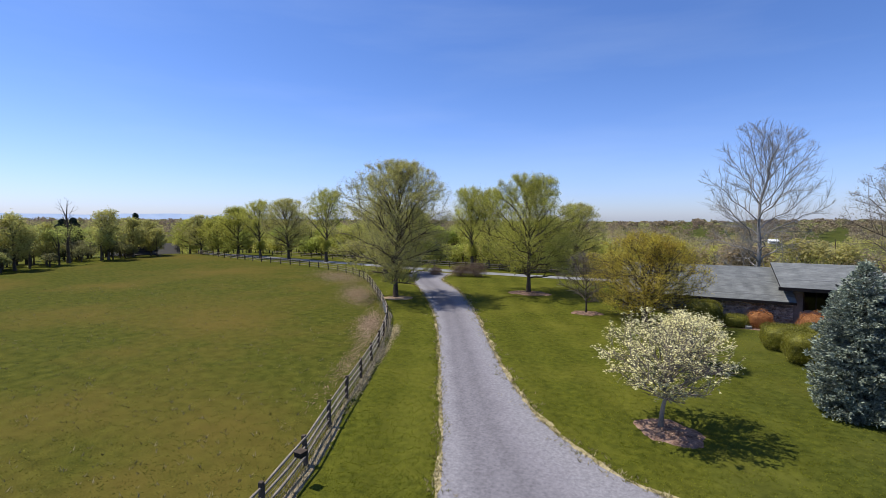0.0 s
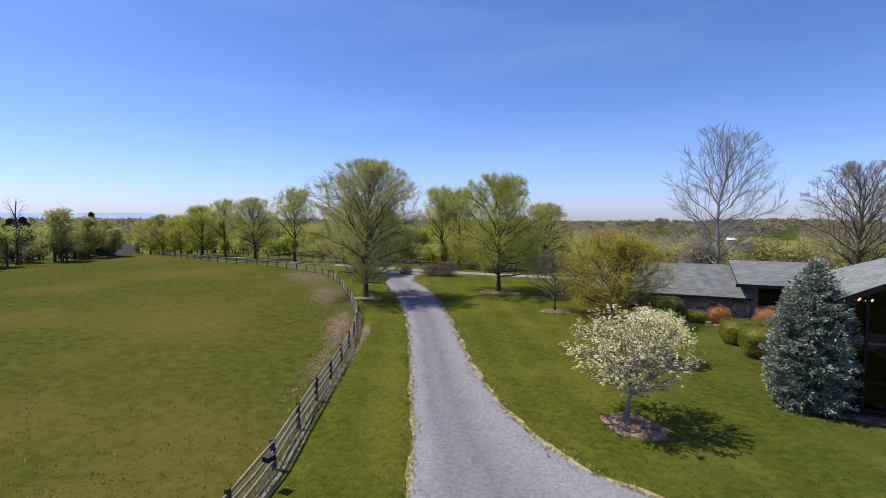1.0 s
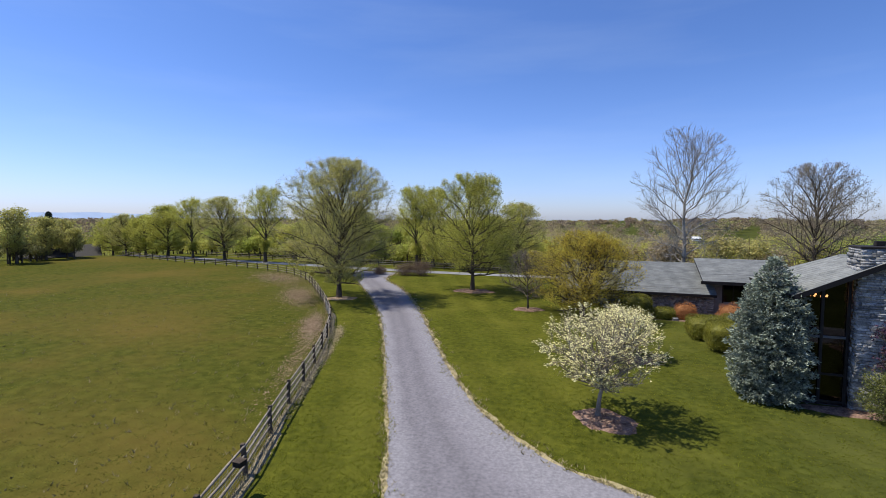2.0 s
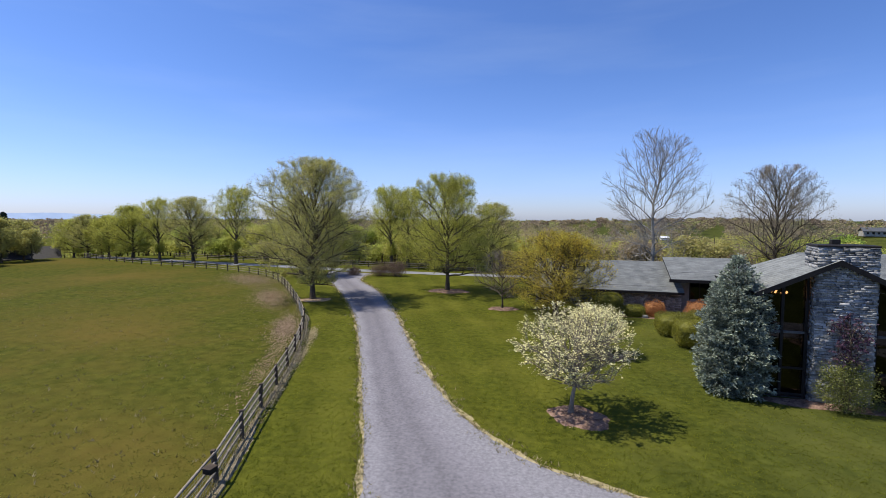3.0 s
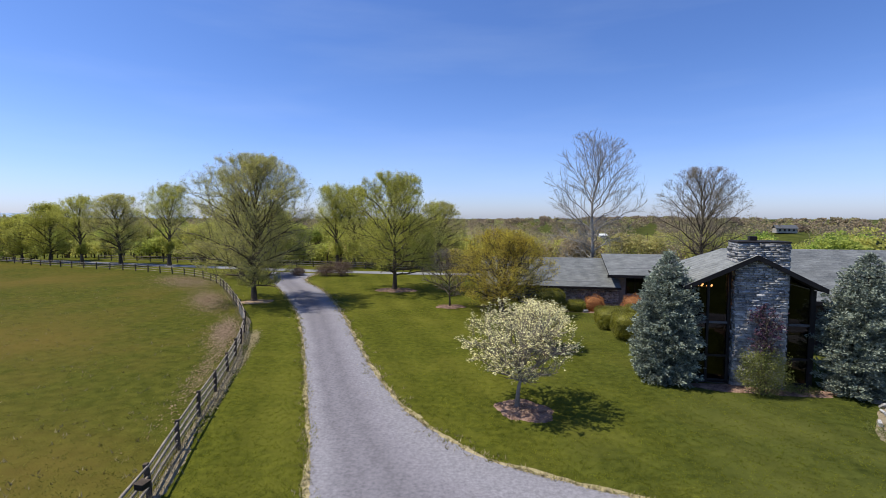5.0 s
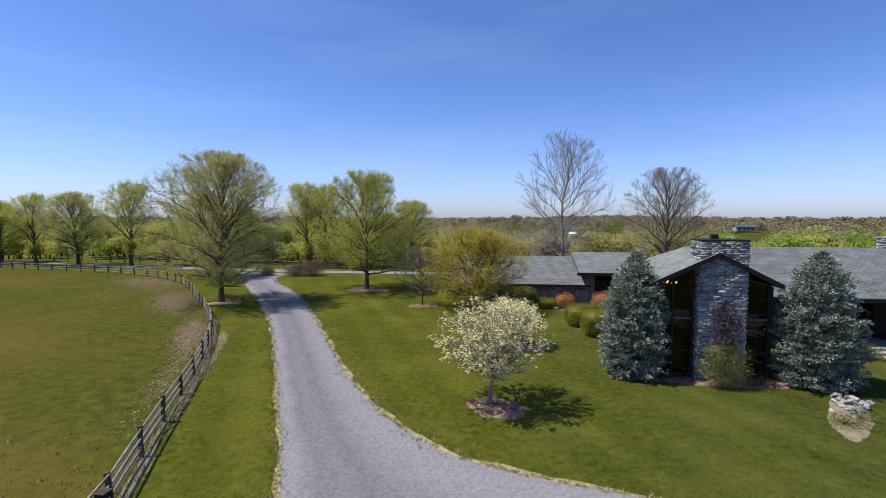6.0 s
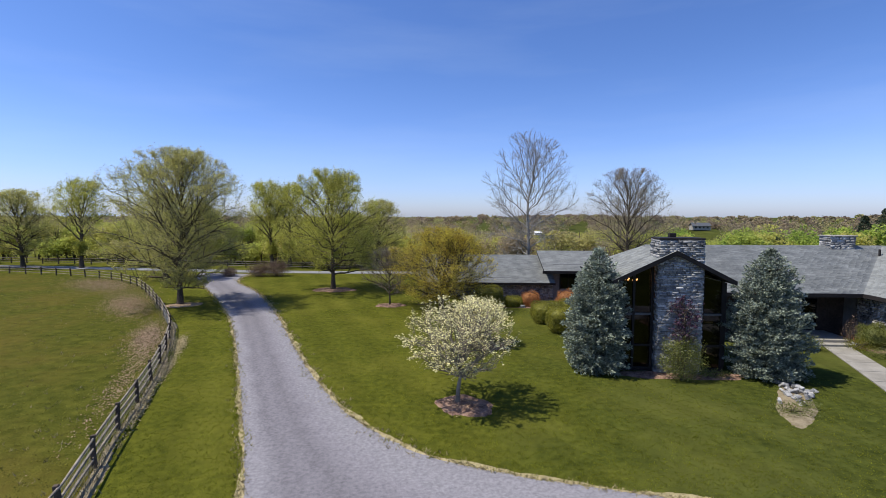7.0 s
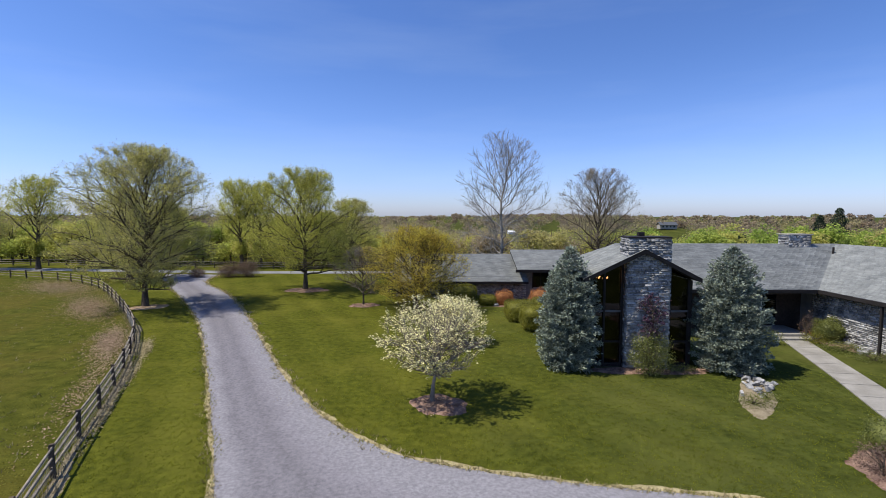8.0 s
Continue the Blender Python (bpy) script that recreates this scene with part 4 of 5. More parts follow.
# low wing
roof_slope((-5, 45, 1.6), (8.3, 45, 1.6), (8.3, 50, 3.9), (-5, 50, 3.9), seed=7)
roof_slope((8.3, 55, 1.6), (-5, 55, 1.6), (-5, 50, 3.9), (8.3, 50, 3.9), seed=8, exposure=0.6)
roof_slope((7.15, 44.6, 2.8), (14, 44.6, 2.8), (14, 50, 4.35), (7.15, 50, 4.35), seed=9)
house_part("wall", box_bm(-4.6, 8.2, 45.8, 46.05, -1.2, 2.0), M_MORTAR)
house_part("wall", box_bm(8.2, 14, 46.2, 46.45, -1.2, 3.3), M_MORTAR)
house_part("wall", box_bm(-4.6, -4.4, 46.05, 54, -1.2, 2.6), M_MORTAR)
house_part("wall", box_bm(8.2, 14, 49.5, 49.7, -1.2, 4.2), M_BROWN_WALL)

# low wing: recessed window and pillar
bm = bmesh.new()
bm.faces.new([bm.verts.new(p) for p in ((9.0, 46.18, 0.9), (10.5, 46.18, 0.9), (10.5, 46.18, 2.5), (9.0, 46.18, 2.5))])
low_pane = house_part("pane", bm, M_GLASS)
house_part("window_frame", box_bm(8.9, 9.0, 46.1, 46.2, 0.8, 2.6), M_TRIM)
house_part("window_frame", box_bm(9.7, 9.78, 46.1, 46.2, 0.8, 2.6), M_TRIM)
house_part("window_frame", box_bm(10.5, 10.6, 46.1, 46.2, 0.8, 2.6), M_TRIM)
house_part("fascia", box_bm(7.0, 10.7, 44.5, 44.62, 2.55, 2.82), M_TRIM, "dark fascia board")
house_part("fascia", box_bm(-5.0, 8.3, 44.9, 45.0, 1.40, 1.60), M_TRIM, "dark fascia board")
house_part("fascia", box_bm(13.3, 24.5, 30.08, 30.2, 2.98, 3.2), M_TRIM, "dark fascia board")
house_part("fascia", box_bm(24.38, 24.5, 19.0, 30.08, 2.98, 3.2), M_TRIM, "dark fascia board")

# entry
door = house_part("door", box_bm(21.3, 22.3, 32.58, 32.7, 0.32, 2.45, 0.01), M_BROWN, "dark wooden front door")
house_part("pane", box_bm(22.5, 23.5, 32.62, 32.7, 0.4, 2.45), M_GLASS, "tall side window")
house_part("pane", box_bm(18.2, 20.9, 32.62, 32.7, 0.9, 2.45), M_GLASS)
house_part("window_frame", box_bm(19.5, 19.6, 32.56, 32.62, 0.85, 2.5), M_WHITE)
house_part("door_frame", box_bm(22.34, 22.46, 32.54, 32.7, 0.3, 2.5), M_WHITE, "white door frame")
house_part("step", box_bm(20.6, 24.0, 30.0, 32.58, -0.1, 0.32, 0.02), M_CONCRETE, "concrete front step")
house_part("step", box_bm(20.8, 23.8, 29.5, 30.0, -0.1, 0.16, 0.02), M_CONCRETE, "concrete front step")
house_part("porch_post", box_bm(24.44, 24.56, 25.7, 25.82, 0.0, 3.0), M_TRIM, "dark slim porch post")

# lights hanging in the great room
lamp = empty("chandelier", (8.75, 25.6, 4.55), "small chandelier with glowing amber bulbs behind the glass", "chandelier")
bm = bmesh.new()
bmesh.ops.create_cone(bm, cap_ends=True, segments=10, radius1=0.015, radius2=0.015, depth=1.0, matrix=Matrix.Translation((0, 0, 0.5)))
bmesh.ops.create_cone(bm, cap_ends=True, segments=16, radius1=0.34, radius2=0.30, depth=0.03)
part("frame", bm, M_TRIM, lamp)
for i in range(8):
    bm = bmesh.new()
    bmesh.ops.create_uvsphere(bm, u_segments=8, v_segments=6, radius=0.045, matrix=Matrix.Translation((0.32 * math.cos(i * 0.785), 0.32 * math.sin(i * 0.785), 0.06)))
    part("bulb", bm, M_BULB, lamp)

# ---- beds, mulch, litter, edges ----
def patch_sheet(name, cx, cy, rx, ry, mat, label, seed, z=0.02, deg=0, category="bed", rise=0.05, wob=0.10):
    rng = np.random.default_rng(seed)
    n, k = 48, 7
    ph = rng.uniform(0, 6.28, 4)
    a = np.arange(n) * 2 * np.pi / n
    rim = 1 + wob * np.sin(2 * a + ph[0]) + wob * 0.7 * np.sin(5 * a + ph[1]) + wob * 0.25 * np.sin(9 * a + ph[2]) + rng.normal(size=n) * 0.008
    t = radians(deg)
    vs = []
    for i in range(k):
        r = (i + 0.02) / (k - 1)
        x, y = rx * r * rim * np.cos(a), ry * r * rim * np.sin(a)
        X, Y = cx + x * math.cos(t) - y * math.sin(t), cy + x * math.sin(t) + y * math.cos(t)
        vs.append(np.stack([X, Y, ground_z(X, Y) + z + rise * (1 - r * r) + rng.normal(size=n) * 0.008 - (0.03 if i == k - 1 else 0)], 1))
    i = (np.arange(k - 1)[:, None] * n + np.arange(n)[None]).ravel()
    j = (np.arange(k - 1)[:, None] * n + (np.arange(n)[None] + 1) % n).ravel()
    return mesh_thing(name, np.concatenate(vs), np.stack([i, i + n, j + n, j], 1), mat, None, label, category, "structure", smooth=True)


patch_sheet("mulch_bed", -0.15, 19.3, 1.25, 1.15, M_MULCH, "ring of reddish bark mulch under a dogwood", 1)
patch_sheet("mulch_bed", -14.6, 49.6, 2.2, 1.8, M_MULCH, "ring of bark mulch under a shade tree", 2)
patch_sheet("mulch_bed", -7.0, 41.2, 1.3, 1.1, M_MULCH, "ring of bark mulch under a young tree", 3)
patch_sheet("mulch_bed", -25.6, 40.2, 1.6, 1.2, M_LITTER, "bare earth and litter round a tree trunk", 4)
patch_sheet("mulch_bed", 1.3, 28.4, 1.0, 0.9, M_MULCH, "ring of bark mulch under a small dogwood", 5)
patch_sheet("rock_bed", 14.0, 20.3, 0.72, 2.8, M_GRAVEL, "pale gravel and straw bed in the lawn", 6, deg=-34, wob=0.06)
patch_sheet("planting_bed", 25.2, 28.6, 1.5, 3.2, M_MULCH, "planting bed along the stone wall", 7)
patch_sheet("planting_bed", 10.6, 23.7, 3.2, 0.7, M_MULCH, "narrow bed below the glass gable", 8)
patch_sheet("planting_bed", 14.3, 13.8, 1.5, 1.6, M_MULCH, "mulched bed at the drive's edge", 9)
patch_sheet("planting_bed", 7, 43.6, 5.5, 1.6, M_MULCH, "planting bed below the low wing", 11)


def litter(name, spots, mat, label, seed, size=0.085):
    """Fallen leaves lying loose on the grass."""
    rng = np.random.default_rng(seed)
    pts = []
    for cx, cy, rx, ry, deg, n in spots:
        t, p = radians(deg), rng.normal(size=(n, 2)) * 0.55 * np.array([rx, ry])
        pts.append(np.stack([cx + p[:, 0] * math.cos(t) - p[:, 1] * math.sin(t), cy + p[:, 0] * math.sin(t) + p[:, 1] * math.cos(t), rng.uniform(0.03, 0.09, n)], 1))
    v, f = leaf_quads(np.concatenate(pts), size, rng, 0.8, 0.75)
    return mesh_thing(name, v, f, mat, None, label, "fallen leaves", "stuff")


fo = resample(FENCE[1:13], 0.25)
fo_w = 0.5 + 0.5 * np.sin(np.arange(len(fo)) * 0.21) * np.sin(np.arange(len(fo)) * 0.077 + 2)
fo_d = np.gradient(fo, axis=0)
fo_n = np.stack([fo_d[:, 1], -fo_d[:, 0]], 1) / np.linalg.norm(fo_d, axis=1)[:, None]
ribbon("fence_strip", fo - fo_n * 0.12, fo + fo_n * (0.22 + 0.40 * fo_w)[:, None], -0.012, M_GRAVEL, "bare dry strip of earth under the fence", "verge", 4, 300, 0.04, 6)
litter("leaf_litter", [(-30.6, 40.0, 1.7, 6.0, 40, 9000), (-42.3, 51.3, 2.8, 7.5, 52, 11000), (-21.0, 29.0, 0.9, 4.5, 32, 6000), (-16.8, 21.6, 0.6, 6.0, 25, 1500)],
       M_LITTER, "drift of brown fallen leaves inside the fence", 12, 0.07)
litter("mulch_chips", [(-0.15, 19.3, 0.75, 0.70, 0, 320), (-14.6, 49.6, 1.3, 1.1, 0, 400), (-7.0, 41.2, 0.8, 0.7, 0, 220)], M_LITTER, "dry leaves and bark chips on the mulch", 16, 0.075)
litter("dry_grass_patch", [(-17.9, 27.6, 0.35, 1.9, 28, 2600), (-15.9, 23.6, 0.2, 2.2, 26, 1200), (-13.6, 18.4, 0.15, 2.4, 25, 900)], M_STRAW, "dry bleached grass beside the fence", 15, 0.06)


def blades(name, pts, h, width, mat, label, seed, category="grass", per=4, lean=0.5):
    """Tufts of narrow blades."""
    rng = np.random.default_rng(seed)
    p = np.repeat(np.asarray(pts), per, 0)
    n = len(p)
    p = p + np.concatenate([rng.normal(size=(n, 2)) * 0.05, np.zeros((n, 1))], 1)
    a = rng.uniform(0, 6.28, n)
    hh = h * rng.uniform(0.5, 1.4, n)
    side = np.stack([np.cos(a), np.sin(a), np.zeros(n)], 1) * width
    tip = np.stack([np.cos(a * 3.1) * lean * hh, np.sin(a * 3.1) * lean * hh, hh], 1)
    v = np.stack([p - side, p + side, p + tip], 1).reshape(-1, 3)
    return mesh_thing(name, v, np.arange(len(v)).reshape(-1, 3), mat, None, label, category, "stuff")


M_BLADE = material("grass_blades", (0.13, 0.15, 0.010), (0.26, 0.27, 0.025), 0.5, 6.0, 0.8, 0, thin=0.6, vary=0.35)
M_FIELD_BLADE = material("field_blades", (0.12, 0.13, 0.016), (0.30, 0.28, 0.06), 0.5, 6.0, 0.8, 0, thin=0.6, vary=0.4)
rng = np.random.default_rng(77)
for line, sgn, k in ((DRIVE_L, -1, 0), (DRIVE_R, 1, 1)):
    q = resample(line, 0.035)
    q = q[q[:, 1] > 8]
    w = rng.normal(size=len(q)) * (0.09 if k == 0 else 0.15) * (1.6 + np.sin(q[:, 1] * 1.7) + 0.8 * np.sin(q[:, 1] * 4.3))
    pts = np.stack([q[:, 0] + w + sgn * 0.06, q[:, 1] + rng.normal(size=len(q)) * 0.05, np.full(len(q), 0.0)], 1)
    dry = rng.uniform(size=len(q)) < (0.55 if k == 0 else 0.8)
    blades("edge_grass", pts[dry], 0.09, 0.02, M_STRAW, "dry bleached grass fringe along the drive", 80 + k, per=4, lean=0.9)
    blades("edge_grass", pts[~dry] + (sgn * 0.12, 0, 0), 0.10, 0.015, M_BLADE, "green grass overhanging the drive's edge", 82 + k, per=5, lean=0.8)


def inside_field(x, y):
    i = np.searchsorted(fl[:, 1], y)
    return x < fl[np.clip(i, 0, len(fl) - 1), 0] - 0.1


n = 16000
ang, dist = np.radians(rng.uniform(-74, -8, n)), 9 + 60 * rng.uniform(0, 1, n) ** 1.6
fx, fy = dist * np.sin(ang), dist * np.cos(ang)
ok = inside_field(fx, fy) & (fx > -82)
blades("field_tufts", np.stack([fx, fy, np.full(n, 0.01)], 1)[ok], 0.04, 0.018, M_FIELD_BLADE, "rough tufts of pasture grass", 90, per=4, lean=1.3)
ok2 = ok & (rng.uniform(size=n) < 0.12)
blades("dry_tufts", np.stack([fx + 0.3, fy, np.full(n, 0.01)], 1)[ok2], 0.11, 0.018, M_STRAW, "bleached dry stalks scattered in the pasture", 91, per=3, lean=0.8)
ff = resample(FENCE[:13], 0.05)
blades("fence_grass", np.stack([ff[:, 0] + rng.normal(size=len(ff)) * 0.22, ff[:, 1] + rng.normal(size=len(ff)) * 0.1, np.zeros(len(ff))], 1), 0.22, 0.012, M_STRAW, "long dry grass under the fence", 92, per=4, lean=0.6)
n = 36000
ang, dist = np.radians(rng.uniform(-45, 46, n)), 11 + 30 * rng.uniform(0, 1, n) ** 1.5
lx, ly = dist * np.sin(ang), dist * np.cos(ang)
dl, dr = resample(DRIVE_L, 0.5), resample(DRIVE_R, 0.5)


def on_drive(x, y):
    a = np.interp(y, dl[::-1, 1], dl[::-1, 0])
    b = np.where(y > 12.3, np.interp(y, dr[dr[:, 0] < 6][::-1, 1], dr[dr[:, 0] < 6][::-1, 0]), 40)
    return (x > a - 0.1) & (x < b + 0.1)


ok = ~inside_field(lx, ly) & ~on_drive(lx, ly) & ~((lx > 7) & (ly > 23.6)) & (np.hypot(lx + 0.15, ly - 19.3) > 1.3)
blades("lawn_tufts", np.stack([lx, ly, np.zeros(n)], 1)[ok], 0.03, 0.014, M_BLADE, "short mown grass of the lawn", 93, per=4, lean=1.6)

# ---- shrubs by the house ----
build_shrub("clipped_hedge", 6.05, 35.5, 1.3, 1.3, 1.5, M_HEDGE, "clipped yellow-green hedge shrub", 41, 15000, 0.055, power=4.0, lumps=0.04, loose=0.03)
build_shrub("clipped_hedge", 6.6, 32.6, 1.15, 1.25, 1.8, M_HEDGE, "clipped rounded hedge shrub beside the spruce", 42, 15000, 0.055, power=3.6, lumps=0.04, loose=0.03)
build_shrub("clipped_hedge", 8.0, 36.6, 1.0, 0.9, 1.55, M_HEDGE, "clipped hedge shrub beside the house", 43, 9000, 0.06, power=3.6, lumps=0.04, loose=0.03)
build_shrub("yew_shrub", 1.9, 43.3, 1.3, 1.0, 1.9, M_HEDGE, "rounded yew shrub below the low wing", 44, 11000, 0.07)
build_shrub("box_shrub", 4.1, 43.2, 0.85, 0.8, 1.05, M_HEDGE, "low clipped box shrub", 45, 7000, 0.06)
build_shrub("rust_shrub", 5.8, 43.9, 0.9, 0.8, 1.5, M_RUST, "rust-red leafed shrub against the stone wall", 46, 6000, 0.06, power=2.0, lumps=0.15)
build_shrub("rust_shrub", 9.0, 42.8, 1.0, 0.9, 1.7, M_RUST, "orange-red leafed shrub beside the spruce", 47, 6000, 0.06, power=2.0, lumps=0.15)
build_shrub("loose_shrub", 10.45, 23.0, 1.0, 0.6, 2.1, M_SHRUB, "loose green-brown shrub in front of the chimney", 48, 8000, 0.065, power=2.3, lumps=0.2, loose=0.1, fill=False)
build_tree("maroon_shrub", (10.6, 23.3, 0), 4.15, 0.62, 2.1, 0.03, M_MAROON, M_BARK, "slender maroon-leafed shrub against the chimney", 49, limbs=12, subs=4, twigs=3, leaves=750, leaf_size=0.11, spread=0.08, category="shrub")
build_shrub("low_shrub", 12.2, 23.5, 0.8, 0.35, 0.35, M_SHRUB, "low ground cover below the glass", 50, 900, 0.06, fill=False)
build_shrub("evergreen_shrub", 24.7, 29.4, 0.85, 0.8, 1.45, M_SHRUB, "dark evergreen shrub by the front steps", 51, 8000, 0.07, power=2.2, lumps=0.15)
build_shrub("twiggy_shrub", 23.75, 30.0, 0.5, 0.5, 1.7, M_BROWN, "twiggy brown shrub by the front steps", 52, 800, 0.06, fill=False, lumps=0.2)
build_shrub("low_shrub", 23.5, 29.0, 0.7, 0.6, 0.6, M_HEDGE, "low green shrub beside the walk", 53, 1500, 0.06, lumps=0.2, fill=False)
build_shrub("low_shrub", 23.8, 27.3, 1.0, 0.8, 0.45, M_SHRUB, "spreading ground cover beside the walk", 54, 2200, 0.06, lumps=0.2, fill=False)
build_shrub("low_shrub", 23.9, 25.4, 1.1, 0.7, 0.4, M_SHRUB, "spreading ground cover beside the walk", 55, 2000, 0.06, lumps=0.2, fill=False)
build_shrub("low_shrub", 19.9, 29.0, 1.2, 0.7, 0.8, M_SHRUB, "low evergreen shrub beside the front steps", 56, 2500, 0.07, lumps=0.2)
build_shrub("dry_shrub", 13.6, 13.8, 0.8, 0.8, 1.0, M_BROWN, "dry brown shrub at the drive's edge", 57, 2600, 0.05, lumps=0.2, fill=False, power=2.0)
build_shrub("green_shrub", 15.0, 15.0, 0.8, 0.8, 1.3, M_SHRUB, "dark green shrub at the drive's edge", 58, 3000, 0.06, lumps=0.15, power=2.0)
build_shrub("brown_bush", -27.8, 60.2, 1.4, 1.2, 1.6, M_BROWN, "brown twiggy bush near the road", 59, 6000, 0.09, lumps=0.35, power=1.8, loose=0.2, fill=False)
build_shrub("brown_bush", -25.6, 60.6, 1.6, 1.2, 2.0, M_BROWN, "dark twiggy bush near the road", 60, 8000, 0.09, lumps=0.35, power=1.8, loose=0.2, fill=False)
build_shrub("brown_bush", -31.5, 59.5, 0.9, 0.8, 1.2, M_BROWN, "low brown bush near the road", 61, 3500, 0.09, lumps=0.2, power=2.2, loose=0.12, fill=False)
build_shrub("low_shrub", 13.2, 19.3, 0.75, 0.6, 0.35, M_SHRUB, "low creeping green plant in the rock bed", 62, 1500, 0.05, lumps=0.25, fill=False)
build_shrub("low_shrub", 14.2, 19.9, 0.4, 0.35, 0.3, M_SHRUB, "low creeping green plant among the rocks", 63, 700, 0.05, lumps=0.25, fill=False)


# ---- stones, rocks, paving ----
def rock_mesh(k, rough=0.22):
    rng = np.random.default_rng(200 + k)
    bm = bmesh.new()
    bmesh.ops.create_cube(bm, size=1.0)
    bmesh.ops.bevel(bm, geom=list(bm.edges), offset=0.12, segments=1, affect="EDGES")
    for v in bm.verts:
        v.co += Vector(rng.normal(size=3)) * rough * 0.22
    me = bpy.data.meshes.new("rock")
    bm.to_mesh(me)
    bm.free()
    me.materials.append(M_STONE)
    return me


ROCKS = [rock_mesh(k) for k in range(8)]
rng = np.random.default_rng(300)
pile = empty("rock_pile", (14.8, 21.4, 0.05), "heap of pale flat rocks in a straw bed", "rocks")
for i in range(40):
    u, v = np.clip(rng.normal(), -1.6, 1.6) * 0.40, np.clip(rng.normal(), -1.6, 1.6) * 0.85
    ob = new("rock", ROCKS[i % 8])
    ob.parent = pile
    s = rng.uniform(0.10, 0.30)
    hgt = max(0.0, 0.26 - 0.22 * math.hypot(u / 0.6, v / 1.1))
    ob.matrix_local = Matrix.Translation((u + v * 0.6, v - u * 0.4, hgt * rng.uniform(0.2, 1))) @ Euler((rng.normal() * 0.6, rng.normal() * 0.6, rng.uniform(0, 6.28))).to_matrix().to_4x4() @ Matrix.Diagonal((s * 1.3, s, s * 0.5, 1))
pile2 = empty("rock_pile", (25.0, 26.6, 0.05), "pale rocks edging the planting bed", "rocks")
for i in range(45):
    ob = new("rock", ROCKS[i % 8])
    ob.parent = pile2
    s = rng.uniform(0.15, 0.4)
    ob.matrix_local = Matrix.Translation((rng.normal() * 0.4, rng.normal() * 1.6 - 0.5, 0.08)) @ Euler((rng.normal() * 0.3, rng.normal() * 0.3, rng.uniform(0, 6.28))).to_matrix().to_4x4() @ Matrix.Diagonal((s * 1.3, s, s * 0.6, 1))
ob = new("white_rock", ROCKS[3])
ob.matrix_world = Matrix.Translation((4.9, 42.5, float(ground_z(4.9, 42.5)) + 0.10)) @ Matrix.Diagonal((0.45, 0.4, 0.3, 1))
tagged(ob, "pale boulder beside a clipped shrub", "rock")

pot = empty("flower_pot", (24.2, 30.3, 0.0), "square terracotta planter beside the front steps", "planter")
part("pot", box_bm(-0.28, 0.28, -0.28, 0.28, 0, 0.5, 0.04), M_TERRACOTTA, pot)
part("soil", box_bm(-0.23, 0.23, -0.23, 0.23, 0.5, 0.52), M_MULCH, pot)

front_walk = empty("front_walk", (22.5, 30, 0), "pale concrete slab walk from the drive to the front steps", "walk")
front_walk["kind"] = "structure"
wl_, wr_ = resample([(21.8, 29.45), (19.35, 22.7), (17.35, 17.6), (16.2, 14.0)], 1.62), resample([(23.35, 29.45), (21.15, 23.1), (19.15, 17.4), (18.0, 13.4)], 1.64)
for i in range(min(len(wl_), len(wr_)) - 1):
    g = 0.012
    a, b, c, d = (Vector((*p, 0.05)) for p in (wl_[i], wr_[i], wr_[i + 1], wl_[i + 1]))
    bm = prism_bm([a.lerp(d, g), d.lerp(a, g), c.lerp(b, g), b.lerp(c, g)], -0.12)
    bmesh.ops.translate(bm, verts=bm.verts, vec=Vector((-22.5, -30, -0.12 + 0.0)))
    part("slab", bm, M_CONCRETE, front_walk)


def stone_face(origin, along, width, z0, z1, out, seed, parent, singles, top=None, course=(0.08, 0.20), length=(0.18, 0.62)):
    """Ledgestone courses on a wall face: single stones, or one joined mesh."""
    rng = np.random.default_rng(seed)
    along, out = Vector(along), Vector(out)
    turn = Matrix((along, out, Vector((0, 0, 1)))).transposed().to_4x4()
    z, vs, fs = z0, [], []
    while z < z1 - 0.03:
        h = min(rng.uniform(*course), z1 - z)
        x = 0.0
        while x < width - 0.02:
            w = min(rng.uniform(*length), width - x)
            if width - x - w < 0.12:
                w = width - x
            proud = rng.uniform(0.0, 0.11)
            p = Vector(origin) + along * (x + w / 2) + out * (proud * 0.5 - 0.05) + Vector((0, 0, z + h / 2))
            m = Matrix.Translation(p - HOME) @ turn @ Matrix.Diagonal((w - 0.008, 0.14, h - 0.008, 1))
            if singles:
                s = new("stone", ROCKS[rng.integers(0, 8)])
                s.parent = parent
                s.matrix_local = m
            else:
                n = len(vs)
                hx, hz = 0.5, 0.5
                corners = [(-hx, 0.5, -hz), (hx, 0.5, -hz), (hx, 0.5, hz), (-hx, 0.5, hz), (-hx, -0.5, -hz), (hx, -0.5, -hz), (hx, -0.5, hz), (-hx, -0.5, hz)]
                vs += [tuple(m @ (Vector(c) + Vector(rng.normal(size=3)) * 0.06)) for c in corners]
                fs += [(n, n + 1, n + 2, n + 3), (n, n + 4, n + 5, n + 1), (n + 3, n + 2, n + 6, n + 7), (n, n + 3, n + 7, n + 4), (n + 1, n + 5, n + 6, n + 2)]
            x += w
        z += h
    if vs:
        mesh_thing("stonework", vs, fs, M_STONEWORK, parent, kind="stuff")


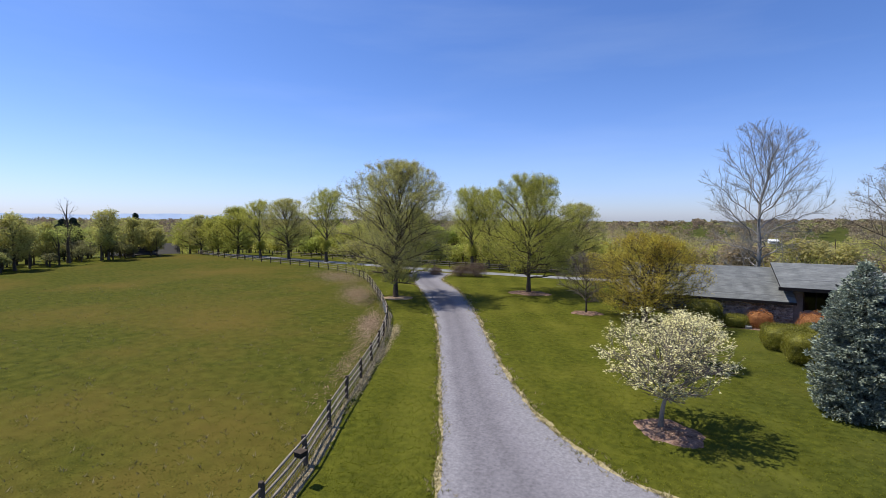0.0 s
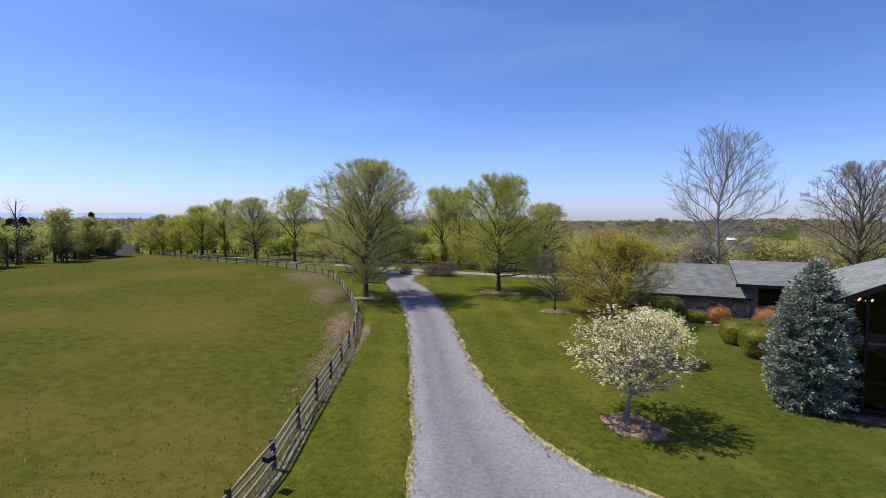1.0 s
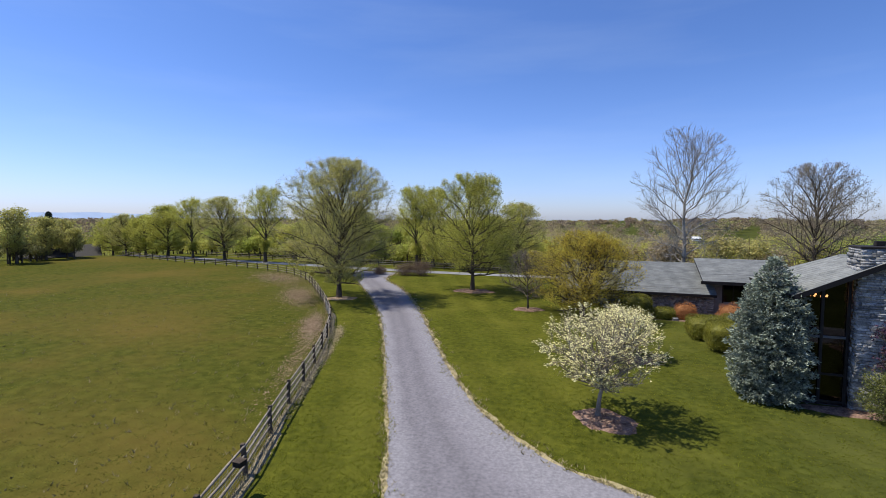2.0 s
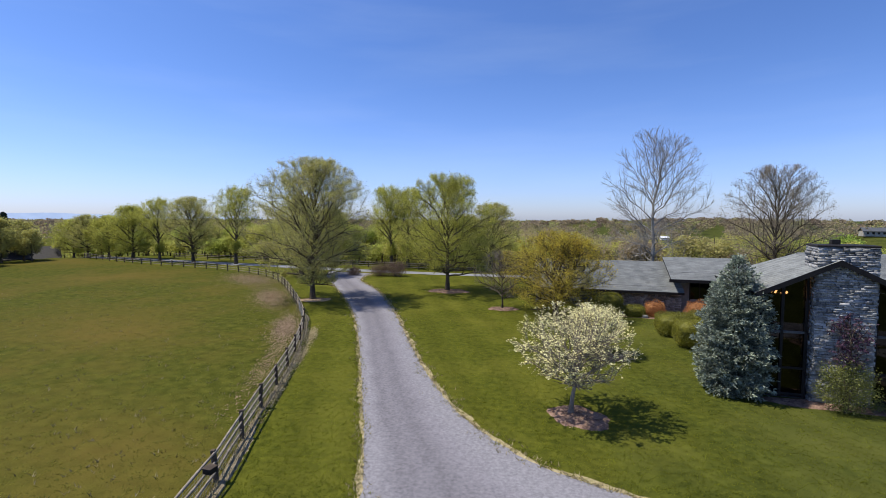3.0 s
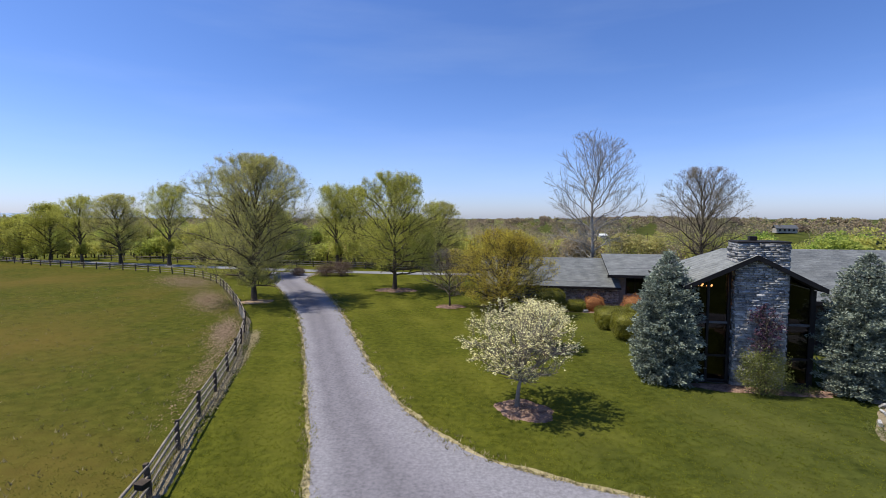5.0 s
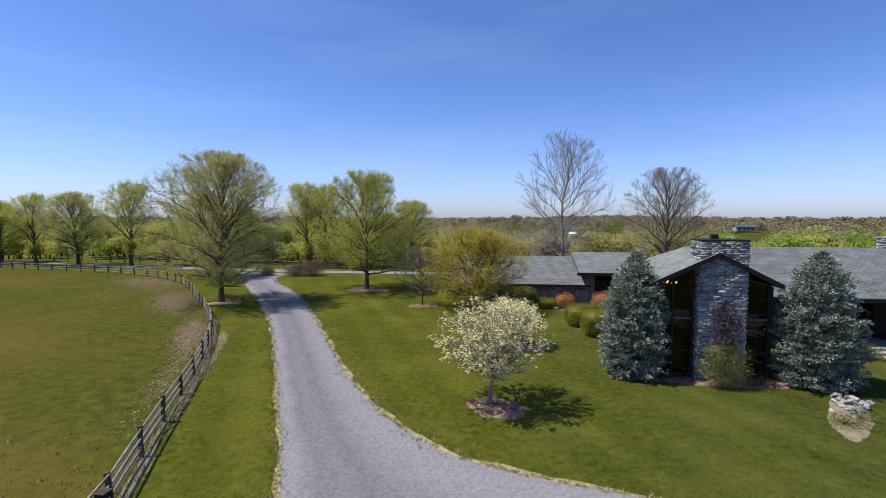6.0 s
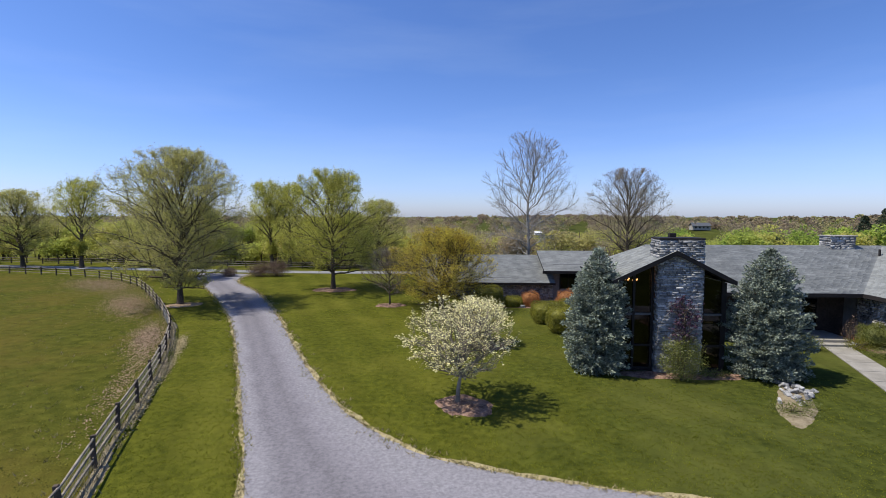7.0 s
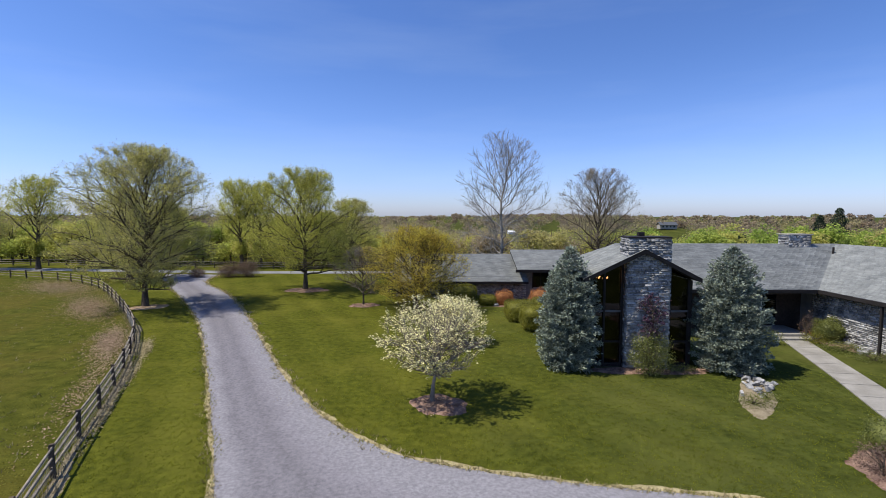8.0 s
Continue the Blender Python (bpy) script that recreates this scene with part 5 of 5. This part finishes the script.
mid_ch = Vector(((CH[0] + CH[1]) / 2, (CH[2] + CH[3]) / 2, 0)) - HOME
chim.matrix_local = Matrix.Translation(mid_ch) @ Matrix.Rotation(radians(-5), 4, "Z") @ Matrix.Translation(-mid_ch)
stone_face((CH[0], CH[2], 0), (1, 0, 0), CH[1] - CH[0], -0.1, 3.9, (0, -1, 0), 1, chim, True, course=(0.07, 0.16), length=(0.14, 0.52))
stone_face((CH[0], CH[2], 0), (1, 0, 0), CH[1] - CH[0], 3.9, 6.84, (0, -1, 0), 11, chim, False, course=(0.06, 0.15), length=(0.12, 0.48))
stone_face((CH[0], CH[3], 0), (0, -1, 0), CH[3] - CH[2], 0, 6.84, (-1, 0, 0), 2, chim, False)
stone_face((CH[1], CH[2], 0), (0, 1, 0), CH[3] - CH[2], 0, 6.84, (1, 0, 0), 3, chim, False)
stone_face((26.3, 35.5, 0), (1, 0, 0), 1.7, 4.7, 6.55, (0, -1, 0), 4, ch2, False)
stone_face((26.3, 36.6, 0), (0, -1, 0), 1.1, 4.7, 6.55, (-1, 0, 0), 5, ch2, False)
west = house_part("stone_wall", box_bm(25.2, 25.3, 19.2, 31.5, -0.3, 3.0), M_MORTAR, "pale ledgestone wall")
stone_face((25.2, 31.5, 0), (0, -1, 0), 12.2, -0.1, 3.0, (-1, 0, 0), 6, west, False, course=(0.06, 0.15), length=(0.14, 0.46))
low_wall = house_part("stone_wall", box_bm(-4.6, 8.2, 45.72, 45.8, -1.2, 1.6), M_MORTAR, "grey ledgestone wall")
stone_face((-4.6, 45.72, 0), (1, 0, 0), 12.8, -1.0, 1.6, (0, -1, 0), 7, low_wall, False, course=(0.08, 0.18), length=(0.2, 0.6))

# ---- far things ----
def far_house(name, x, y, z, w, d, h, roof_h, wall, roof, label, deg=0):
    thing = empty(name, (x, y, z), label, "house")
    part("wall", box_bm(-w / 2, w / 2, -d / 2, d / 2, 0, h), wall, thing)
    for s in (-1, 1):
        part("roof", prism_bm([(-w / 2 - 0.4, s * (d / 2 + 0.5), h - 0.15), (w / 2 + 0.4, s * (d / 2 + 0.5), h - 0.15), (w / 2 + 0.4, 0, h + roof_h), (-w / 2 - 0.4, 0, h + roof_h)], -0.2 * s), roof, thing)
    for i in range(4):
        part("window", box_bm(-w / 2 + w * (i + 0.6) / 4.6, -w / 2 + w * (i + 0.6) / 4.6 + 1.0, -d / 2 - 0.05, -d / 2 + 0.05, h * 0.4, h * 0.8), M_TRIM, thing)
    thing.rotation_euler = (0, 0, radians(deg))
    return thing


far_house("far_house", -112, 66, -2.6, 13, 8, 2.5, 2.2, M_BROWN_WALL, M_TRIM, "low brown house with a dark roof behind the hedgerow", 60)
far_house("far_house", 143.5, 300, float(ground_z(143.5, 300)), 10, 8, 2.8, 1.8, M_CONCRETE, M_FASCIA, "pale two-storey house among distant woods", -10)
far_house("far_barn", 38, 262, float(ground_z(38, 262)), 3.4, 3, 1.2, 0.8, M_WHITE, M_WHITE, "white barn in the valley woods", 15)
shed = far_house("shed", -124, 90, -0.6, 5, 4, 2.2, 1.0, M_WHITE, M_TRIM, "white outbuilding near the road", 30)

rng = np.random.default_rng(400)
def conifer(x, y, h, r, label, seed):
    rng = np.random.default_rng(seed)
    z0 = float(ground_z(x, y))
    thing = empty("conifer", (x, y, z0), label, "tree")
    t = Tubes()
    t.add([(0, 0, -0.3), (0, 0, h)], [0.2, 0.02], 6)
    o = new("trunk", t.mesh("trunk", M_BARK))
    o.parent = thing
    n = 5200
    u = rng.uniform(0.04, 1, n)
    a = rng.uniform(0, 6.28, n)
    rr = r * (1 - u) ** 0.5 * rng.uniform(0.5, 1.08, n) * (1 + 0.2 * np.sin(u * 40))
    p = np.stack([rr * np.cos(a), rr * np.sin(a), u * h], 1)
    v, f = leaf_quads(p, 0.36, rng, 0.4)
    mesh_thing("crown", v, f, M_CONIFER, thing)


conifer(88.0, 104, 15.6, 3.2, "dark conifer rising from the valley woods", 1)
conifer(84.6, 105, 14.2, 3.0, "dark conifer beside a taller one", 6)
conifer(64, 100, 9.0, 3.0, "dark conifer behind the house", 2)
conifer(-106, 47, 7.8, 2.4, "dark conifer behind the hedgerow", 3)
conifer(-113, 52, 8.4, 2.4, "dark conifer behind the hedgerow", 4)
conifer(-112, 64, 9.8, 2.2, "slim dark conifer beyond the field", 5)
build_tree("dead_tree", (-96.5, 43.5, 0), 12.2, 1.9, 4.5, 0.26, M_LEAF, M_BARK, "dead snag with broken branches in the hedgerow", 71, limbs=9, subs=3, twigs=2, leaves=0, low=0.5)
tall_a = build_tree("hedgerow_tree", (-97.5, 50.5, 0), 9.6, 3.2, 2.0, 0.2, M_LEAF, M_BARK, "pale-leaved tree in the hedgerow", 72, limbs=18, subs=7, twigs=5, leaves=8000, leaf_size=0.22, spread=0.25, group="hedgerow trees")
for x, y, deg, s in ((-90, 33.5, 60, 0.9), (-101, 57, 190, 0.85), (-96, 40, 250, 0.75), (-93, 28, 20, 1.0), (-102.5, 61.5, 120, 0.8), (-99.5, 61.0, 310, 0.62)):
    copy_thing(tall_a, turned((x, y, 0), deg, s))

# ridge on the horizon, its blue haze painted into the material colour
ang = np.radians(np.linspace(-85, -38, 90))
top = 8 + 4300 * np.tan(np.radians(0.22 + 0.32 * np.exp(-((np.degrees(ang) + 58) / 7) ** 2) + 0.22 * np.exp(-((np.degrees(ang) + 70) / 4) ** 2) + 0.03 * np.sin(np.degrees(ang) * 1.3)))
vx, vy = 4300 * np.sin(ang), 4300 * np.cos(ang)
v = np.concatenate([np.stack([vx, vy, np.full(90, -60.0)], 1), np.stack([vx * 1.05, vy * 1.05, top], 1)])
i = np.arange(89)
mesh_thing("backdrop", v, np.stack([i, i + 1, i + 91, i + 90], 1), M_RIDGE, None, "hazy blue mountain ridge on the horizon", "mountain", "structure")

# small box on the fence's end post
fence_box = empty("fence_box", (-10.2, 10.25, 0.86), "small dark box fixed to a fence post", "box")
part("body", box_bm(0.06, 0.34, -0.13, 0.13, 0.0, 0.16, 0.01), M_TRIM, fence_box)
part("lid", box_bm(0.05, 0.36, -0.15, 0.15, 0.16, 0.18, 0.004), M_POST, fence_box)
build_shrub("brown_bush", -36.8, 54.3, 2.2, 1.6, 2.2, M_BROWN, "bare twiggy bush behind the shade tree", 64, 1500, 0.09, lumps=0.2, fill=False)
